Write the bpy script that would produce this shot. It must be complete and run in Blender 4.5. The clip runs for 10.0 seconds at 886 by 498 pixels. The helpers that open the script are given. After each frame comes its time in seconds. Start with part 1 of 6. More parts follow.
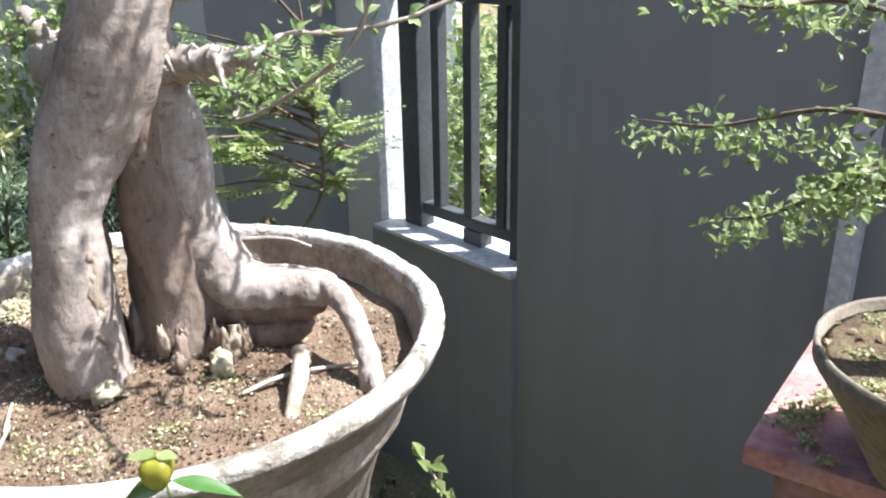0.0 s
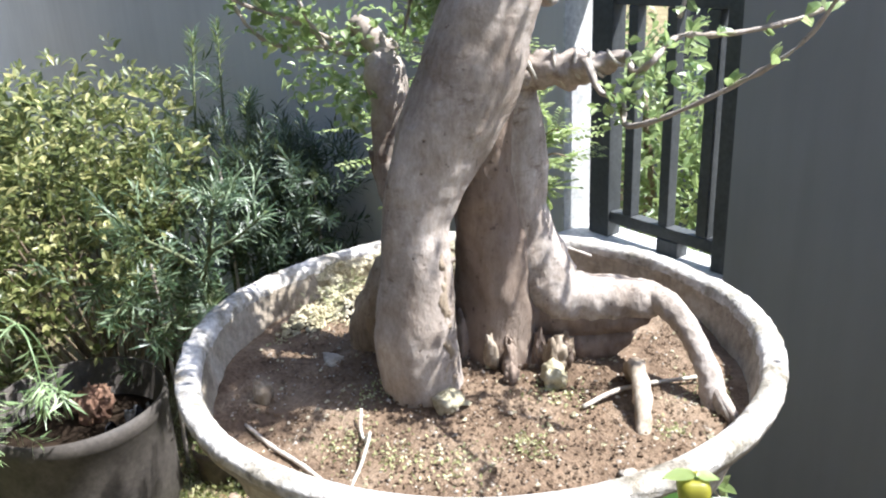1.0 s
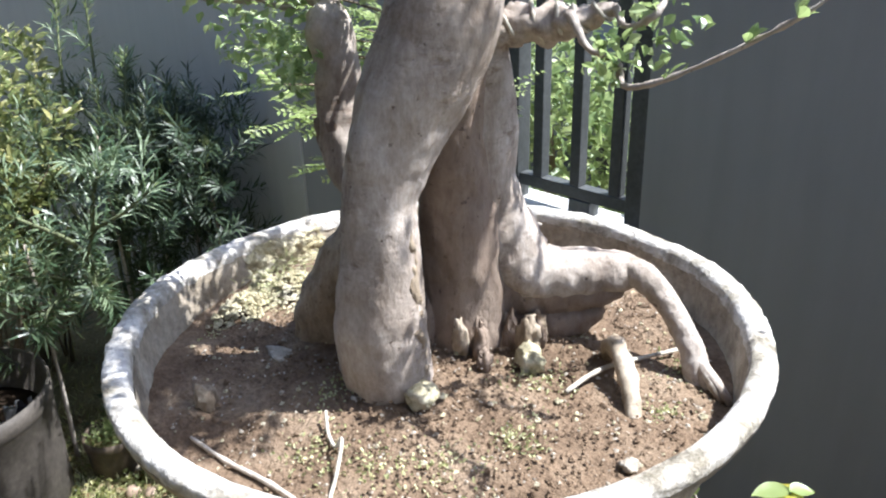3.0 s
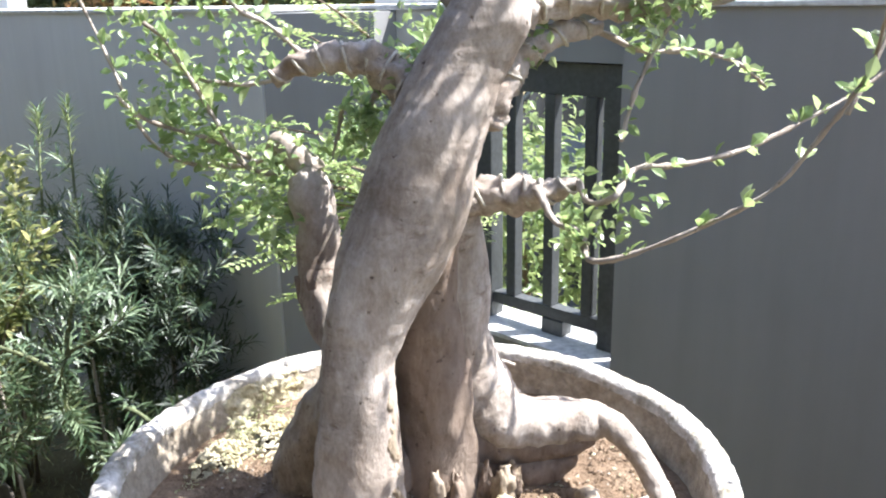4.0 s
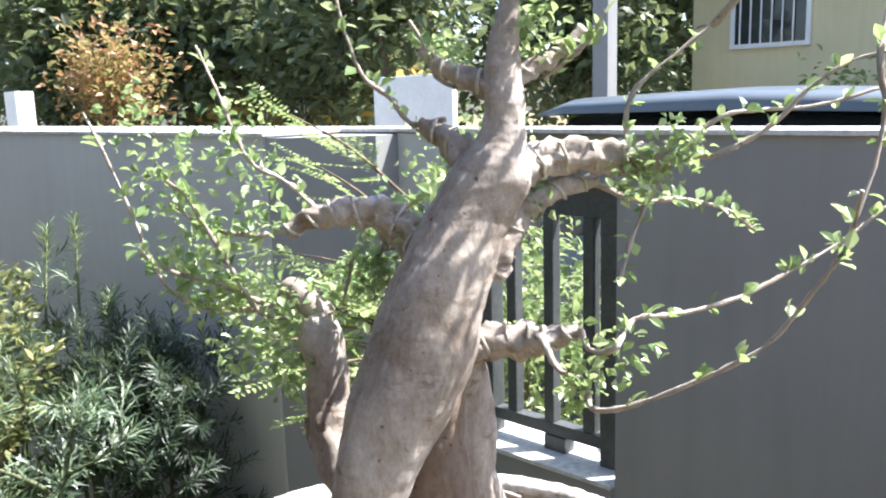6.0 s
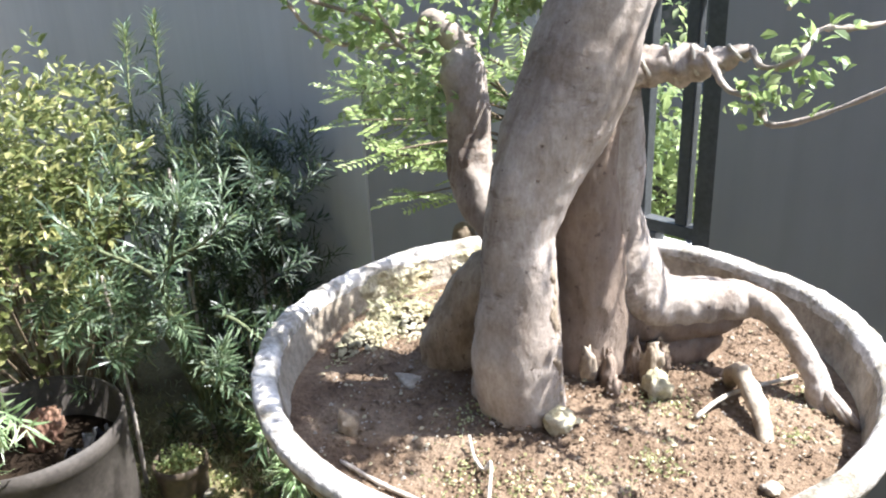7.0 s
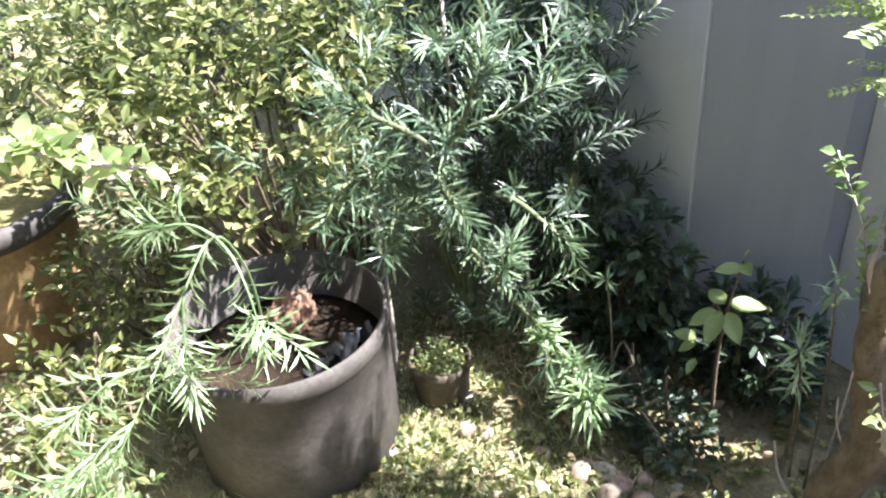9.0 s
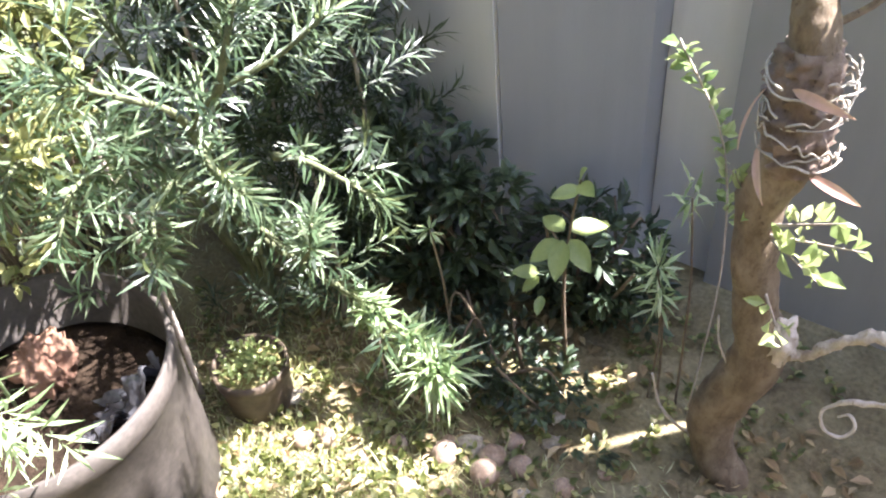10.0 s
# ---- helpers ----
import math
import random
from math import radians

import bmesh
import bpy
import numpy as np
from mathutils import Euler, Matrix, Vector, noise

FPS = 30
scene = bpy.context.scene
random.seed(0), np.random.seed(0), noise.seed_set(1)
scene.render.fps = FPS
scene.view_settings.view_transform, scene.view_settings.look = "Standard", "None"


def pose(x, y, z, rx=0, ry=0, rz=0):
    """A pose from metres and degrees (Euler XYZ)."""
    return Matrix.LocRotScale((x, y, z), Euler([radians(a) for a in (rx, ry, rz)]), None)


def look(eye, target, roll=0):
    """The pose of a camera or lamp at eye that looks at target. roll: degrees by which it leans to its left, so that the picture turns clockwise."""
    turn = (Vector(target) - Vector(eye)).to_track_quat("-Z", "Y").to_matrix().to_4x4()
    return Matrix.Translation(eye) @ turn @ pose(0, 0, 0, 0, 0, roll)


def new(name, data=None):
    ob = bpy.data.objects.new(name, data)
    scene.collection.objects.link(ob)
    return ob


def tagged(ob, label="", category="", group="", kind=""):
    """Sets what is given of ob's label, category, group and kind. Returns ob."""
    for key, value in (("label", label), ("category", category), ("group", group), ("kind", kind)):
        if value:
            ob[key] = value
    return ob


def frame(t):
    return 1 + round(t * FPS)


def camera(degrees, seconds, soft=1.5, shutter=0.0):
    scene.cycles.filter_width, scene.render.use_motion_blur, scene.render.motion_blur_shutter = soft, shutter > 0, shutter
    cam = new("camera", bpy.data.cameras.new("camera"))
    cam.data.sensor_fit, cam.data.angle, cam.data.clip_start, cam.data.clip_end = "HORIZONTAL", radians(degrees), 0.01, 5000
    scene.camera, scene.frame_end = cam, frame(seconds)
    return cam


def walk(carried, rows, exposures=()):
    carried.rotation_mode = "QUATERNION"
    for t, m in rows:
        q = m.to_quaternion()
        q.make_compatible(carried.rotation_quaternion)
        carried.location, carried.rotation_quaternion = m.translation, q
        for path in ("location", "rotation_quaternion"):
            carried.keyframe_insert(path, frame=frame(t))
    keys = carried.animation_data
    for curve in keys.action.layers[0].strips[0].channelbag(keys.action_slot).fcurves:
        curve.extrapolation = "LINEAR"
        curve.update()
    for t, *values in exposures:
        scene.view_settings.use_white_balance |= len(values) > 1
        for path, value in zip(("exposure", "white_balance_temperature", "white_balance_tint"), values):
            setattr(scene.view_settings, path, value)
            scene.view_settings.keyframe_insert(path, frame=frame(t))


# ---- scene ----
cam = camera(56.6, 10.0, soft=2.1)
PATH = [
    (0, (0.83, -0.32, 1.592), (-0.542, 0.934, 0.853), -1.1),
    (0.3, (0.76, -0.421, 1.588), (-0.681, 0.747, 0.838), -2.4),
    (0.5, (0.729, -0.469, 1.59), (-0.729, 0.676, 0.838), -2.7),
    (0.7, (0.701, -0.491, 1.585), (-0.794, 0.626, 0.866), -2.5),
    (1, (0.647, -0.505, 1.592), (-0.873, 0.583, 0.881), -2.9),
    (1.5, (0.56, -0.489, 1.56), (-0.941, 0.571, 0.771), -2.0),
    (2, (0.526, -0.495, 1.539), (-0.801, 0.667, 0.595), -2.3),
    (2.5, (0.517, -0.518, 1.541), (-0.75, 0.712, 0.602), -1.0),
    (3, (0.524, -0.516, 1.58), (-0.775, 0.77, 0.768), -1.6),
    (3.2, (0.526, -0.516, 1.597), (-0.779, 0.796, 0.838), -1.4),
    (4.5, (0.534, -0.529, 1.667), (-0.781, 0.888, 1.154), -1.75),
    (5, (0.538, -0.532, 1.69), (-0.787, 0.902, 1.256), -2.1),
    (5.2, (0.541, -0.532, 1.699), (-0.784, 0.912, 1.301), -2.1),
    (6.3, (0.539, -0.558, 1.694), (-0.809, 0.876, 1.335), -1.5),
    (6.5, (0.529, -0.587, 1.669), (-0.837, 0.799, 1.205), -1.8),
    (7, (0.475, -0.612, 1.601), (-0.888, 0.646, 0.854), -2.7),
    (7.5, (0.387, -0.673, 1.553), (-1.079, 0.373, 0.683), -3.3),
    (8, (0.248, -0.674, 1.529), (-1.261, 0.252, 0.599), -3.4),
    (8.3, (0.096, -0.634, 1.514), (-1.414, 0.227, 0.526), -5.2),
    (8.5, (0.002, -0.582, 1.519), (-1.5, 0.229, 0.476), -6.2),
    (9, (-0.201, -0.561, 1.523), (-1.646, 0.256, 0.408), -5.4),
    (9.5, (-0.332, -0.564, 1.494), (-1.625, 0.381, 0.295), -5.3),
    (9.8, (-0.434, -0.478, 1.438), (-1.555, 0.547, 0.137), -5.0),
    (10, (-0.508, -0.406, 1.407), (-1.5, 0.725, 0.089), -6.1),
]
walk(cam, [(t, look(eye, target, roll)) for t, eye, target, roll in PATH],
     [(0.0, 1.86, 5800, 12), (1.0, 1.90, 5800, 11), (2.0, 1.66, 5750, 11), (3.0, 1.80, 5750, 10), (4.3, 2.34, 5950, 12), (6.3, 2.32, 5950, 12), (7.5, 2.20, 5800, 11), (8.5, 2.64, 5700, 10), (9.3, 3.08, 5850, 16), (10.0, 3.46, 6050, 20)])

# ---- daylight: high sun from behind the wall, clear sky ----
SUN_AZ, SUN_EL = 49.5, 58.0          # degrees from +x towards +y, and above the horizon
sky_world = bpy.data.worlds.new("sky")
scene.world = sky_world
sky_world.use_nodes = True
wn = sky_world.node_tree.nodes
sky = wn.new("ShaderNodeTexSky")
sky.sky_type = "NISHITA"
sky.sun_disc = False
sky.sun_elevation = radians(SUN_EL)
sky.sun_rotation = radians(90 - SUN_AZ)
sky.air_density, sky.dust_density = 1.0, 2.0
wn["Background"].inputs["Strength"].default_value = 0.083
sky_world.node_tree.links.new(sky.outputs["Color"], wn["Background"].inputs["Color"])
sun_data = bpy.data.lights.new("sun", "SUN")
sun_data.energy, sun_data.angle, sun_data.color = 4.35, radians(0.6), (1.0, 0.95, 0.87)
sun = new("sun", sun_data)
to_sun = Vector((math.cos(radians(SUN_EL)) * math.cos(radians(SUN_AZ)), math.cos(radians(SUN_EL)) * math.sin(radians(SUN_AZ)), math.sin(radians(SUN_EL))))
sun.matrix_world = look(Vector((0, 0, 5)) + to_sun, (0, 0, 5))


# ---- materials ----
def material(name, base, rough=0.8, metal=0.0):
    m = bpy.data.materials.new(name)
    m.use_nodes = True
    b = m.node_tree.nodes["Principled BSDF"]
    b.inputs["Base Color"].default_value = (*base, 1)
    b.inputs["Roughness"].default_value = rough
    b.inputs["Metallic"].default_value = metal
    return m, m.node_tree.nodes, m.node_tree.links, b


def noise_node(nodes, links, scale, detail=6.0, stretch=(1, 1, 1), rough=0.6):
    co = nodes.new("ShaderNodeTexCoord")
    mp = nodes.new("ShaderNodeMapping")
    mp.inputs["Scale"].default_value = stretch
    n = nodes.new("ShaderNodeTexNoise")
    n.inputs["Scale"].default_value, n.inputs["Detail"].default_value, n.inputs["Roughness"].default_value = scale, detail, rough
    links.new(co.outputs["Object"], mp.inputs["Vector"])
    links.new(mp.outputs["Vector"], n.inputs["Vector"])
    return n


def ramp(nodes, links, source, stops):
    r = nodes.new("ShaderNodeValToRGB")
    e = r.color_ramp.elements
    while len(e) < len(stops):
        e.new(0.5)
    for el, (p, c) in zip(e, stops):
        el.position, el.color = p, (*c, 1)
    links.new(source, r.inputs["Fac"])
    return r


def blend(nodes, links, fac, a, b, kind="MIX"):
    m = nodes.new("ShaderNodeMixRGB")
    m.blend_type = kind
    for socket, v in ((m.inputs[0], fac), (m.inputs[1], a), (m.inputs[2], b)):
        if isinstance(v, (int, float)):
            socket.default_value = v
        elif isinstance(v, tuple):
            socket.default_value = (*v, 1)
        else:
            links.new(v, socket)
    return m.outputs[0]


def bump(nodes, links, bsdf, height, strength=0.4, distance=0.01, below=None):
    b = nodes.new("ShaderNodeBump")
    b.inputs["Strength"].default_value, b.inputs["Distance"].default_value = strength, distance
    links.new(height, b.inputs["Height"])
    if below:
        links.new(below, b.inputs["Normal"])
    links.new(b.outputs["Normal"], bsdf.inputs["Normal"])
    return b.outputs["Normal"]


def two_scale(name, stops, scale, fine, rough=0.85, strength=0.4, distance=0.008, stretch=(1, 1, 1), grain=0.5, metal=0.0):
    """Base colour from a broad noise, multiplied by a fine grain, with relief from both."""
    m, n, l, b = material(name, stops[0][1], rough, metal)
    broad = noise_node(n, l, scale, 5, stretch)
    small = noise_node(n, l, fine, 8, stretch)
    col = ramp(n, l, broad.outputs["Fac"], stops)
    g = ramp(n, l, small.outputs["Fac"], [(0.25, (1 - grain,) * 3), (0.75, (1.0,) * 3)])
    l.new(blend(n, l, 1.0, col.outputs["Color"], g.outputs["Color"], "MULTIPLY"), b.inputs["Base Color"])
    nn = bump(n, l, b, broad.outputs["Fac"], strength * 0.6, distance * 3)
    bump(n, l, b, small.outputs["Fac"], strength, distance, nn)
    return m


def leaf_material(name, dark, mid, light, clear=0.4, rough=0.42):
    m, n, l, b = material(name, mid, rough)
    geo = n.new("ShaderNodeNewGeometry")
    r = ramp(n, l, geo.outputs["Random Per Island"], [(0.0, dark), (0.55, mid), (1.0, light)])
    nz = noise_node(n, l, 60, 3)
    g = ramp(n, l, nz.outputs["Fac"], [(0.3, (0.75, 0.78, 0.7)), (0.7, (1, 1, 1))])
    col = blend(n, l, 1.0, r.outputs["Color"], g.outputs["Color"], "MULTIPLY")
    l.new(col, b.inputs["Base Color"])
    t = n.new("ShaderNodeBsdfTranslucent")
    l.new(blend(n, l, 0.55, col, (0.50, 0.60, 0.24)), t.inputs["Color"])
    mix = n.new("ShaderNodeMixShader")
    mix.inputs[0].default_value = clear
    l.new(b.outputs[0], mix.inputs[1])
    l.new(t.outputs[0], mix.inputs[2])
    l.new(mix.outputs[0], n["Material Output"].inputs["Surface"])
    return m


def wall_paint(name, light, dark):
    """Painted plaster with soft run-off streaks and patches."""
    m, n, l, b = material(name, light, 0.75)
    patch = noise_node(n, l, 1.6, 5)
    streak = noise_node(n, l, 5.0, 5, (3.0, 3.0, 0.25))
    fine = noise_node(n, l, 160, 6)
    col = ramp(n, l, patch.outputs["Fac"], [(0.3, dark), (0.7, light)])
    s = ramp(n, l, streak.outputs["Fac"], [(0.35, (0.9, 0.9, 0.9)), (0.65, (1, 1, 1))])
    l.new(blend(n, l, 0.7, col.outputs["Color"], s.outputs["Color"], "MULTIPLY"), b.inputs["Base Color"])
    nn = bump(n, l, b, patch.outputs["Fac"], 0.15, 0.02)
    bump(n, l, b, fine.outputs["Fac"], 0.25, 0.002, nn)
    return m


def bark_material(name, dark, mid, light, rings=0.5):
    m, n, l, b = material(name, mid, 0.85)
    broad = noise_node(n, l, 13, 7, (1, 1, 0.55), 0.65)
    wrinkle = noise_node(n, l, 62, 8, (1.1, 1.1, 0.6), 0.72)
    speck = noise_node(n, l, 140, 4)
    col = ramp(n, l, broad.outputs["Fac"], [(0.3, dark), (0.5, mid), (0.72, light)])
    w = ramp(n, l, wrinkle.outputs["Fac"], [(0.36, (0.6, 0.55, 0.5)), (0.55, (1, 1, 1))])
    k = ramp(n, l, speck.outputs["Fac"], [(0.30, (0.35, 0.3, 0.26)), (0.38, (1, 1, 1))])
    c = blend(n, l, rings, col.outputs["Color"], w.outputs["Color"], "MULTIPLY")
    l.new(blend(n, l, 0.8, c, k.outputs["Color"], "MULTIPLY"), b.inputs["Base Color"])
    nn = bump(n, l, b, broad.outputs["Fac"], 0.5, 0.012)
    bump(n, l, b, wrinkle.outputs["Fac"], 0.7, 0.004, nn)
    return m


def smooth_bark(name, dark, mid, light):
    """Old bark: mottling, upright stains, patches of fine cross wrinkles, dark pits and scars."""
    m, n, l, b = material(name, mid, 0.85)
    broad = noise_node(n, l, 9, 4)
    mottle = noise_node(n, l, 42, 8, (1, 1, 0.6), 0.7)
    stain = noise_node(n, l, 26, 6, (1.2, 1.2, 0.28), 0.6)
    wrinkle = noise_node(n, l, 60, 6, (1.0, 1.0, 2.2), 0.68)
    where = noise_node(n, l, 14, 4)
    pit = noise_node(n, l, 85, 4)
    grain = noise_node(n, l, 260, 5, (1, 1, 0.6), 0.7)
    patch = ramp(n, l, where.outputs["Fac"], [(0.5, (0, 0, 0)), (0.64, (1, 1, 1))])
    col = ramp(n, l, broad.outputs["Fac"], [(0.3, dark), (0.5, mid), (0.7, light)])
    g = ramp(n, l, mottle.outputs["Fac"], [(0.32, (0.66, 0.61, 0.56)), (0.56, (1, 1, 1)), (0.72, (1.15, 1.14, 1.12))])
    d = ramp(n, l, stain.outputs["Fac"], [(0.33, (0.58, 0.51, 0.45)), (0.50, (1, 1, 1))])
    w = ramp(n, l, wrinkle.outputs["Fac"], [(0.36, (0.58, 0.52, 0.47)), (0.5, (1, 1, 1))])
    k = ramp(n, l, pit.outputs["Fac"], [(0.28, (0.25, 0.2, 0.17)), (0.345, (1, 1, 1))])
    f = ramp(n, l, grain.outputs["Fac"], [(0.3, (0.74, 0.72, 0.7)), (0.62, (1.04, 1.04, 1.04))])
    c = blend(n, l, 0.85, col.outputs["Color"], g.outputs["Color"], "MULTIPLY")
    c = blend(n, l, 0.7, c, d.outputs["Color"], "MULTIPLY")
    c = blend(n, l, 0.8, c, f.outputs["Color"], "MULTIPLY")
    c = blend(n, l, 1.0, c, blend(n, l, patch.outputs["Color"], (1, 1, 1), w.outputs["Color"]), "MULTIPLY")
    l.new(blend(n, l, 0.9, c, k.outputs["Color"], "MULTIPLY"), b.inputs["Base Color"])
    nn = bump(n, l, b, broad.outputs["Fac"], 0.35, 0.012)
    nn = bump(n, l, b, mottle.outputs["Fac"], 0.6, 0.005, nn)
    nn = bump(n, l, b, grain.outputs["Fac"], 0.4, 0.0012, nn)
    nn = bump(n, l, b, k.outputs["Color"], 0.5, 0.0015, nn)
    bump(n, l, b, blend(n, l, patch.outputs["Color"], (0.5, 0.5, 0.5), wrinkle.outputs["Fac"]), 0.8, 0.004, nn)
    return m


M_BARK = smooth_bark("pale_bark", (0.29, 0.245, 0.205), (0.395, 0.345, 0.30), (0.49, 0.44, 0.395))
M_TWIG = bark_material("grey_twig", (0.20, 0.165, 0.13), (0.34, 0.29, 0.245), (0.52, 0.47, 0.42))
M_BARK2 = bark_material("brown_bark", (0.08, 0.058, 0.037), (0.155, 0.116, 0.074), (0.26, 0.205, 0.142), 0.9)
M_GREENSTEM = bark_material("green_stem", (0.06, 0.07, 0.035), (0.12, 0.14, 0.07), (0.22, 0.24, 0.13), 0.5)
# Brown for rotten wood, and for shade painted between trunks and under the root.
M_ROT_SHADE = bark_material("rot_and_shade_brown", (0.10, 0.07, 0.05), (0.19, 0.14, 0.105), (0.28, 0.22, 0.17), 0.6)
M_PALEROOT = bark_material("bleached_root", (0.3, 0.26, 0.21), (0.46, 0.41, 0.35), (0.62, 0.57, 0.51), 0.8)
M_DEADWOOD = bark_material("dead_wood", (0.14, 0.10, 0.06), (0.30, 0.24, 0.17), (0.52, 0.45, 0.36), 0.9)
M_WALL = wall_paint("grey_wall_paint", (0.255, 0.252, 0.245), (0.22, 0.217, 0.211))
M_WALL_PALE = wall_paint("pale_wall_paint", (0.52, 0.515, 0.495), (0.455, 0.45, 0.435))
M_CAP = two_scale("white_coping", [(0.3, (0.6, 0.6, 0.58)), (0.7, (0.78, 0.78, 0.76))], 4, 60, 0.7, 0.2)
M_IRON = two_scale("dark_grey_paint", [(0.3, (0.055, 0.06, 0.062)), (0.7, (0.085, 0.09, 0.092))], 6, 80, 0.5, 0.2, 0.003)
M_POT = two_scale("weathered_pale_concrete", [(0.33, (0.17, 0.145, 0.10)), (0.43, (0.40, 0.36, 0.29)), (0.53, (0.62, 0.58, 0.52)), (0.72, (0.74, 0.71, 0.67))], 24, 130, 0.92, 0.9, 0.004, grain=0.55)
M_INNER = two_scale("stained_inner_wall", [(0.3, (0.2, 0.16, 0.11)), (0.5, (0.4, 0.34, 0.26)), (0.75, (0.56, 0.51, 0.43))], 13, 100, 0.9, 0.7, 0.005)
# Stained concrete, darker than the rim: the shade of the sides is coloured in.
M_POT_SIDE = two_scale("stained_shaded_pot_side", [(0.3, (0.14, 0.115, 0.075)), (0.55, (0.26, 0.22, 0.165)), (0.8, (0.38, 0.34, 0.28))], 6, 80, 0.9, 0.5, 0.004)
M_SOIL = two_scale("garden_soil", [(0.3, (0.125, 0.085, 0.056)), (0.5, (0.235, 0.165, 0.11)), (0.72, (0.36, 0.272, 0.19))], 14, 190, 0.95, 1.0, 0.006)
M_EARTH = two_scale("dry_earth", [(0.3, (0.15, 0.115, 0.07)), (0.5, (0.26, 0.22, 0.125)), (0.75, (0.38, 0.34, 0.21))], 5, 90, 0.95, 0.9, 0.01)
# Potting soil coloured near black for the shade of the leaves above it.
M_DARKSOIL = two_scale("shade_dark_soil", [(0.3, (0.014, 0.010, 0.007)), (0.6, (0.04, 0.028, 0.019)), (0.8, (0.085, 0.06, 0.04))], 16, 150, 0.9, 1.0, 0.006)
M_MOSS = two_scale("moss", [(0.3, (0.12, 0.11, 0.03)), (0.7, (0.33, 0.29, 0.12))], 20, 200, 0.95, 1.0, 0.006)
M_STONE = two_scale("pale_stone", [(0.3, (0.32, 0.27, 0.2)), (0.7, (0.58, 0.52, 0.44))], 20, 150, 0.9, 0.7, 0.004)
M_LICHEN = two_scale("yellowish_lichen_stone", [(0.3, (0.42, 0.36, 0.2)), (0.5, (0.6, 0.54, 0.36)), (0.75, (0.75, 0.7, 0.58))], 24, 150, 0.95, 0.9, 0.006)
M_PLASTIC = two_scale("dusty_black_plastic", [(0.35, (0.06, 0.052, 0.045)), (0.7, (0.135, 0.118, 0.102))], 5, 70, 0.6, 0.2, 0.002)
M_BAG = two_scale("black_polythene", [(0.3, (0.05, 0.05, 0.056)), (0.7, (0.12, 0.12, 0.13))], 12, 60, 0.24, 0.5, 0.004)
M_TAN = two_scale("tan_plastic_pot", [(0.3, (0.25, 0.15, 0.06)), (0.7, (0.4, 0.27, 0.12))], 6, 60, 0.6, 0.2, 0.003)
M_RED = two_scale("faded_red_paint", [(0.3, (0.15, 0.075, 0.068)), (0.7, (0.30, 0.19, 0.175))], 8, 70, 0.8, 0.5, 0.004)
M_DRY = leaf_material("dry_leaf", (0.16, 0.10, 0.05), (0.30, 0.2, 0.11), (0.5, 0.38, 0.24), 0.2, 0.7)
M_HUSK = two_scale("dry_seed_husk", [(0.3, (0.22, 0.14, 0.09)), (0.5, (0.36, 0.26, 0.19)), (0.72, (0.50, 0.40, 0.32))], 30, 160, 0.8, 0.6, 0.003)
M_LEAF = leaf_material("fresh_small_leaf", (0.09, 0.15, 0.05), (0.23, 0.33, 0.13), (0.5, 0.56, 0.32), 0.46, 0.34)
M_FERN = leaf_material("feathery_leaf", (0.16, 0.22, 0.06), (0.32, 0.4, 0.15), (0.52, 0.56, 0.3), 0.5)
M_SHRUB = leaf_material("yellow_green_leaf", (0.025, 0.035, 0.010), (0.125, 0.14, 0.042), (0.48, 0.44, 0.2), 0.34)
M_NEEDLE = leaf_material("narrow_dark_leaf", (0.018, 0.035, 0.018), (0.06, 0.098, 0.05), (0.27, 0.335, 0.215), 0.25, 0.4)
# Second narrow leaf: the same foliage with its shade put into the colour.
M_SHADENEEDLE = leaf_material("shade_painted_narrow_leaf", (0.010, 0.018, 0.010), (0.024, 0.042, 0.022), (0.07, 0.105, 0.058), 0.15, 0.5)
M_FRESH = leaf_material("young_narrow_leaf", (0.17, 0.26, 0.12), (0.33, 0.43, 0.23), (0.54, 0.61, 0.42), 0.33, 0.35)
M_LIME = leaf_material("bright_citrus_leaf", (0.13, 0.18, 0.06), (0.3, 0.37, 0.14), (0.5, 0.53, 0.28), 0.42, 0.35)
M_GRASS = leaf_material("short_grass", (0.24, 0.245, 0.10), (0.46, 0.45, 0.24), (0.64, 0.61, 0.41), 0.3, 0.6)
M_BACKLEAF = leaf_material("far_leaf", (0.05, 0.09, 0.03), (0.18, 0.25, 0.09), (0.42, 0.47, 0.24), 0.42)
# Leaf for trees and bushes in shade, their darkness put into the colour.
M_DARKLEAF = leaf_material("shade_dark_leaf", (0.025, 0.035, 0.018), (0.06, 0.08, 0.035), (0.12, 0.15, 0.07), 0.25)
M_RUST = leaf_material("rust_leaf", (0.12, 0.04, 0.015), (0.3, 0.12, 0.04), (0.5, 0.28, 0.12), 0.35)
M_YELLOW = leaf_material("olive_yellow_petal", (0.24, 0.22, 0.02), (0.30, 0.27, 0.025), (0.36, 0.32, 0.04), 0.35)
M_CARPAINT = two_scale("dark_blue_car_paint", [(0.3, (0.08, 0.094, 0.105)), (0.7, (0.10, 0.115, 0.128))], 2, 30, 0.3, 0.03, 0.001, grain=0.1)
M_GLASS = two_scale("dark_glass", [(0.3, (0.02, 0.025, 0.028)), (0.7, (0.03, 0.035, 0.04))], 2, 30, 0.06, 0.02, 0.001, grain=0.1)
M_HOUSE = wall_paint("cream_render", (0.62, 0.55, 0.33), (0.52, 0.46, 0.28))
M_HOUSE2 = wall_paint("ochre_render", (0.6, 0.42, 0.1), (0.5, 0.34, 0.08))
M_WHITE = two_scale("white_board", [(0.3, (0.68, 0.68, 0.67)), (0.7, (0.8, 0.8, 0.79))], 3, 50, 0.6, 0.15, 0.003, grain=0.15)
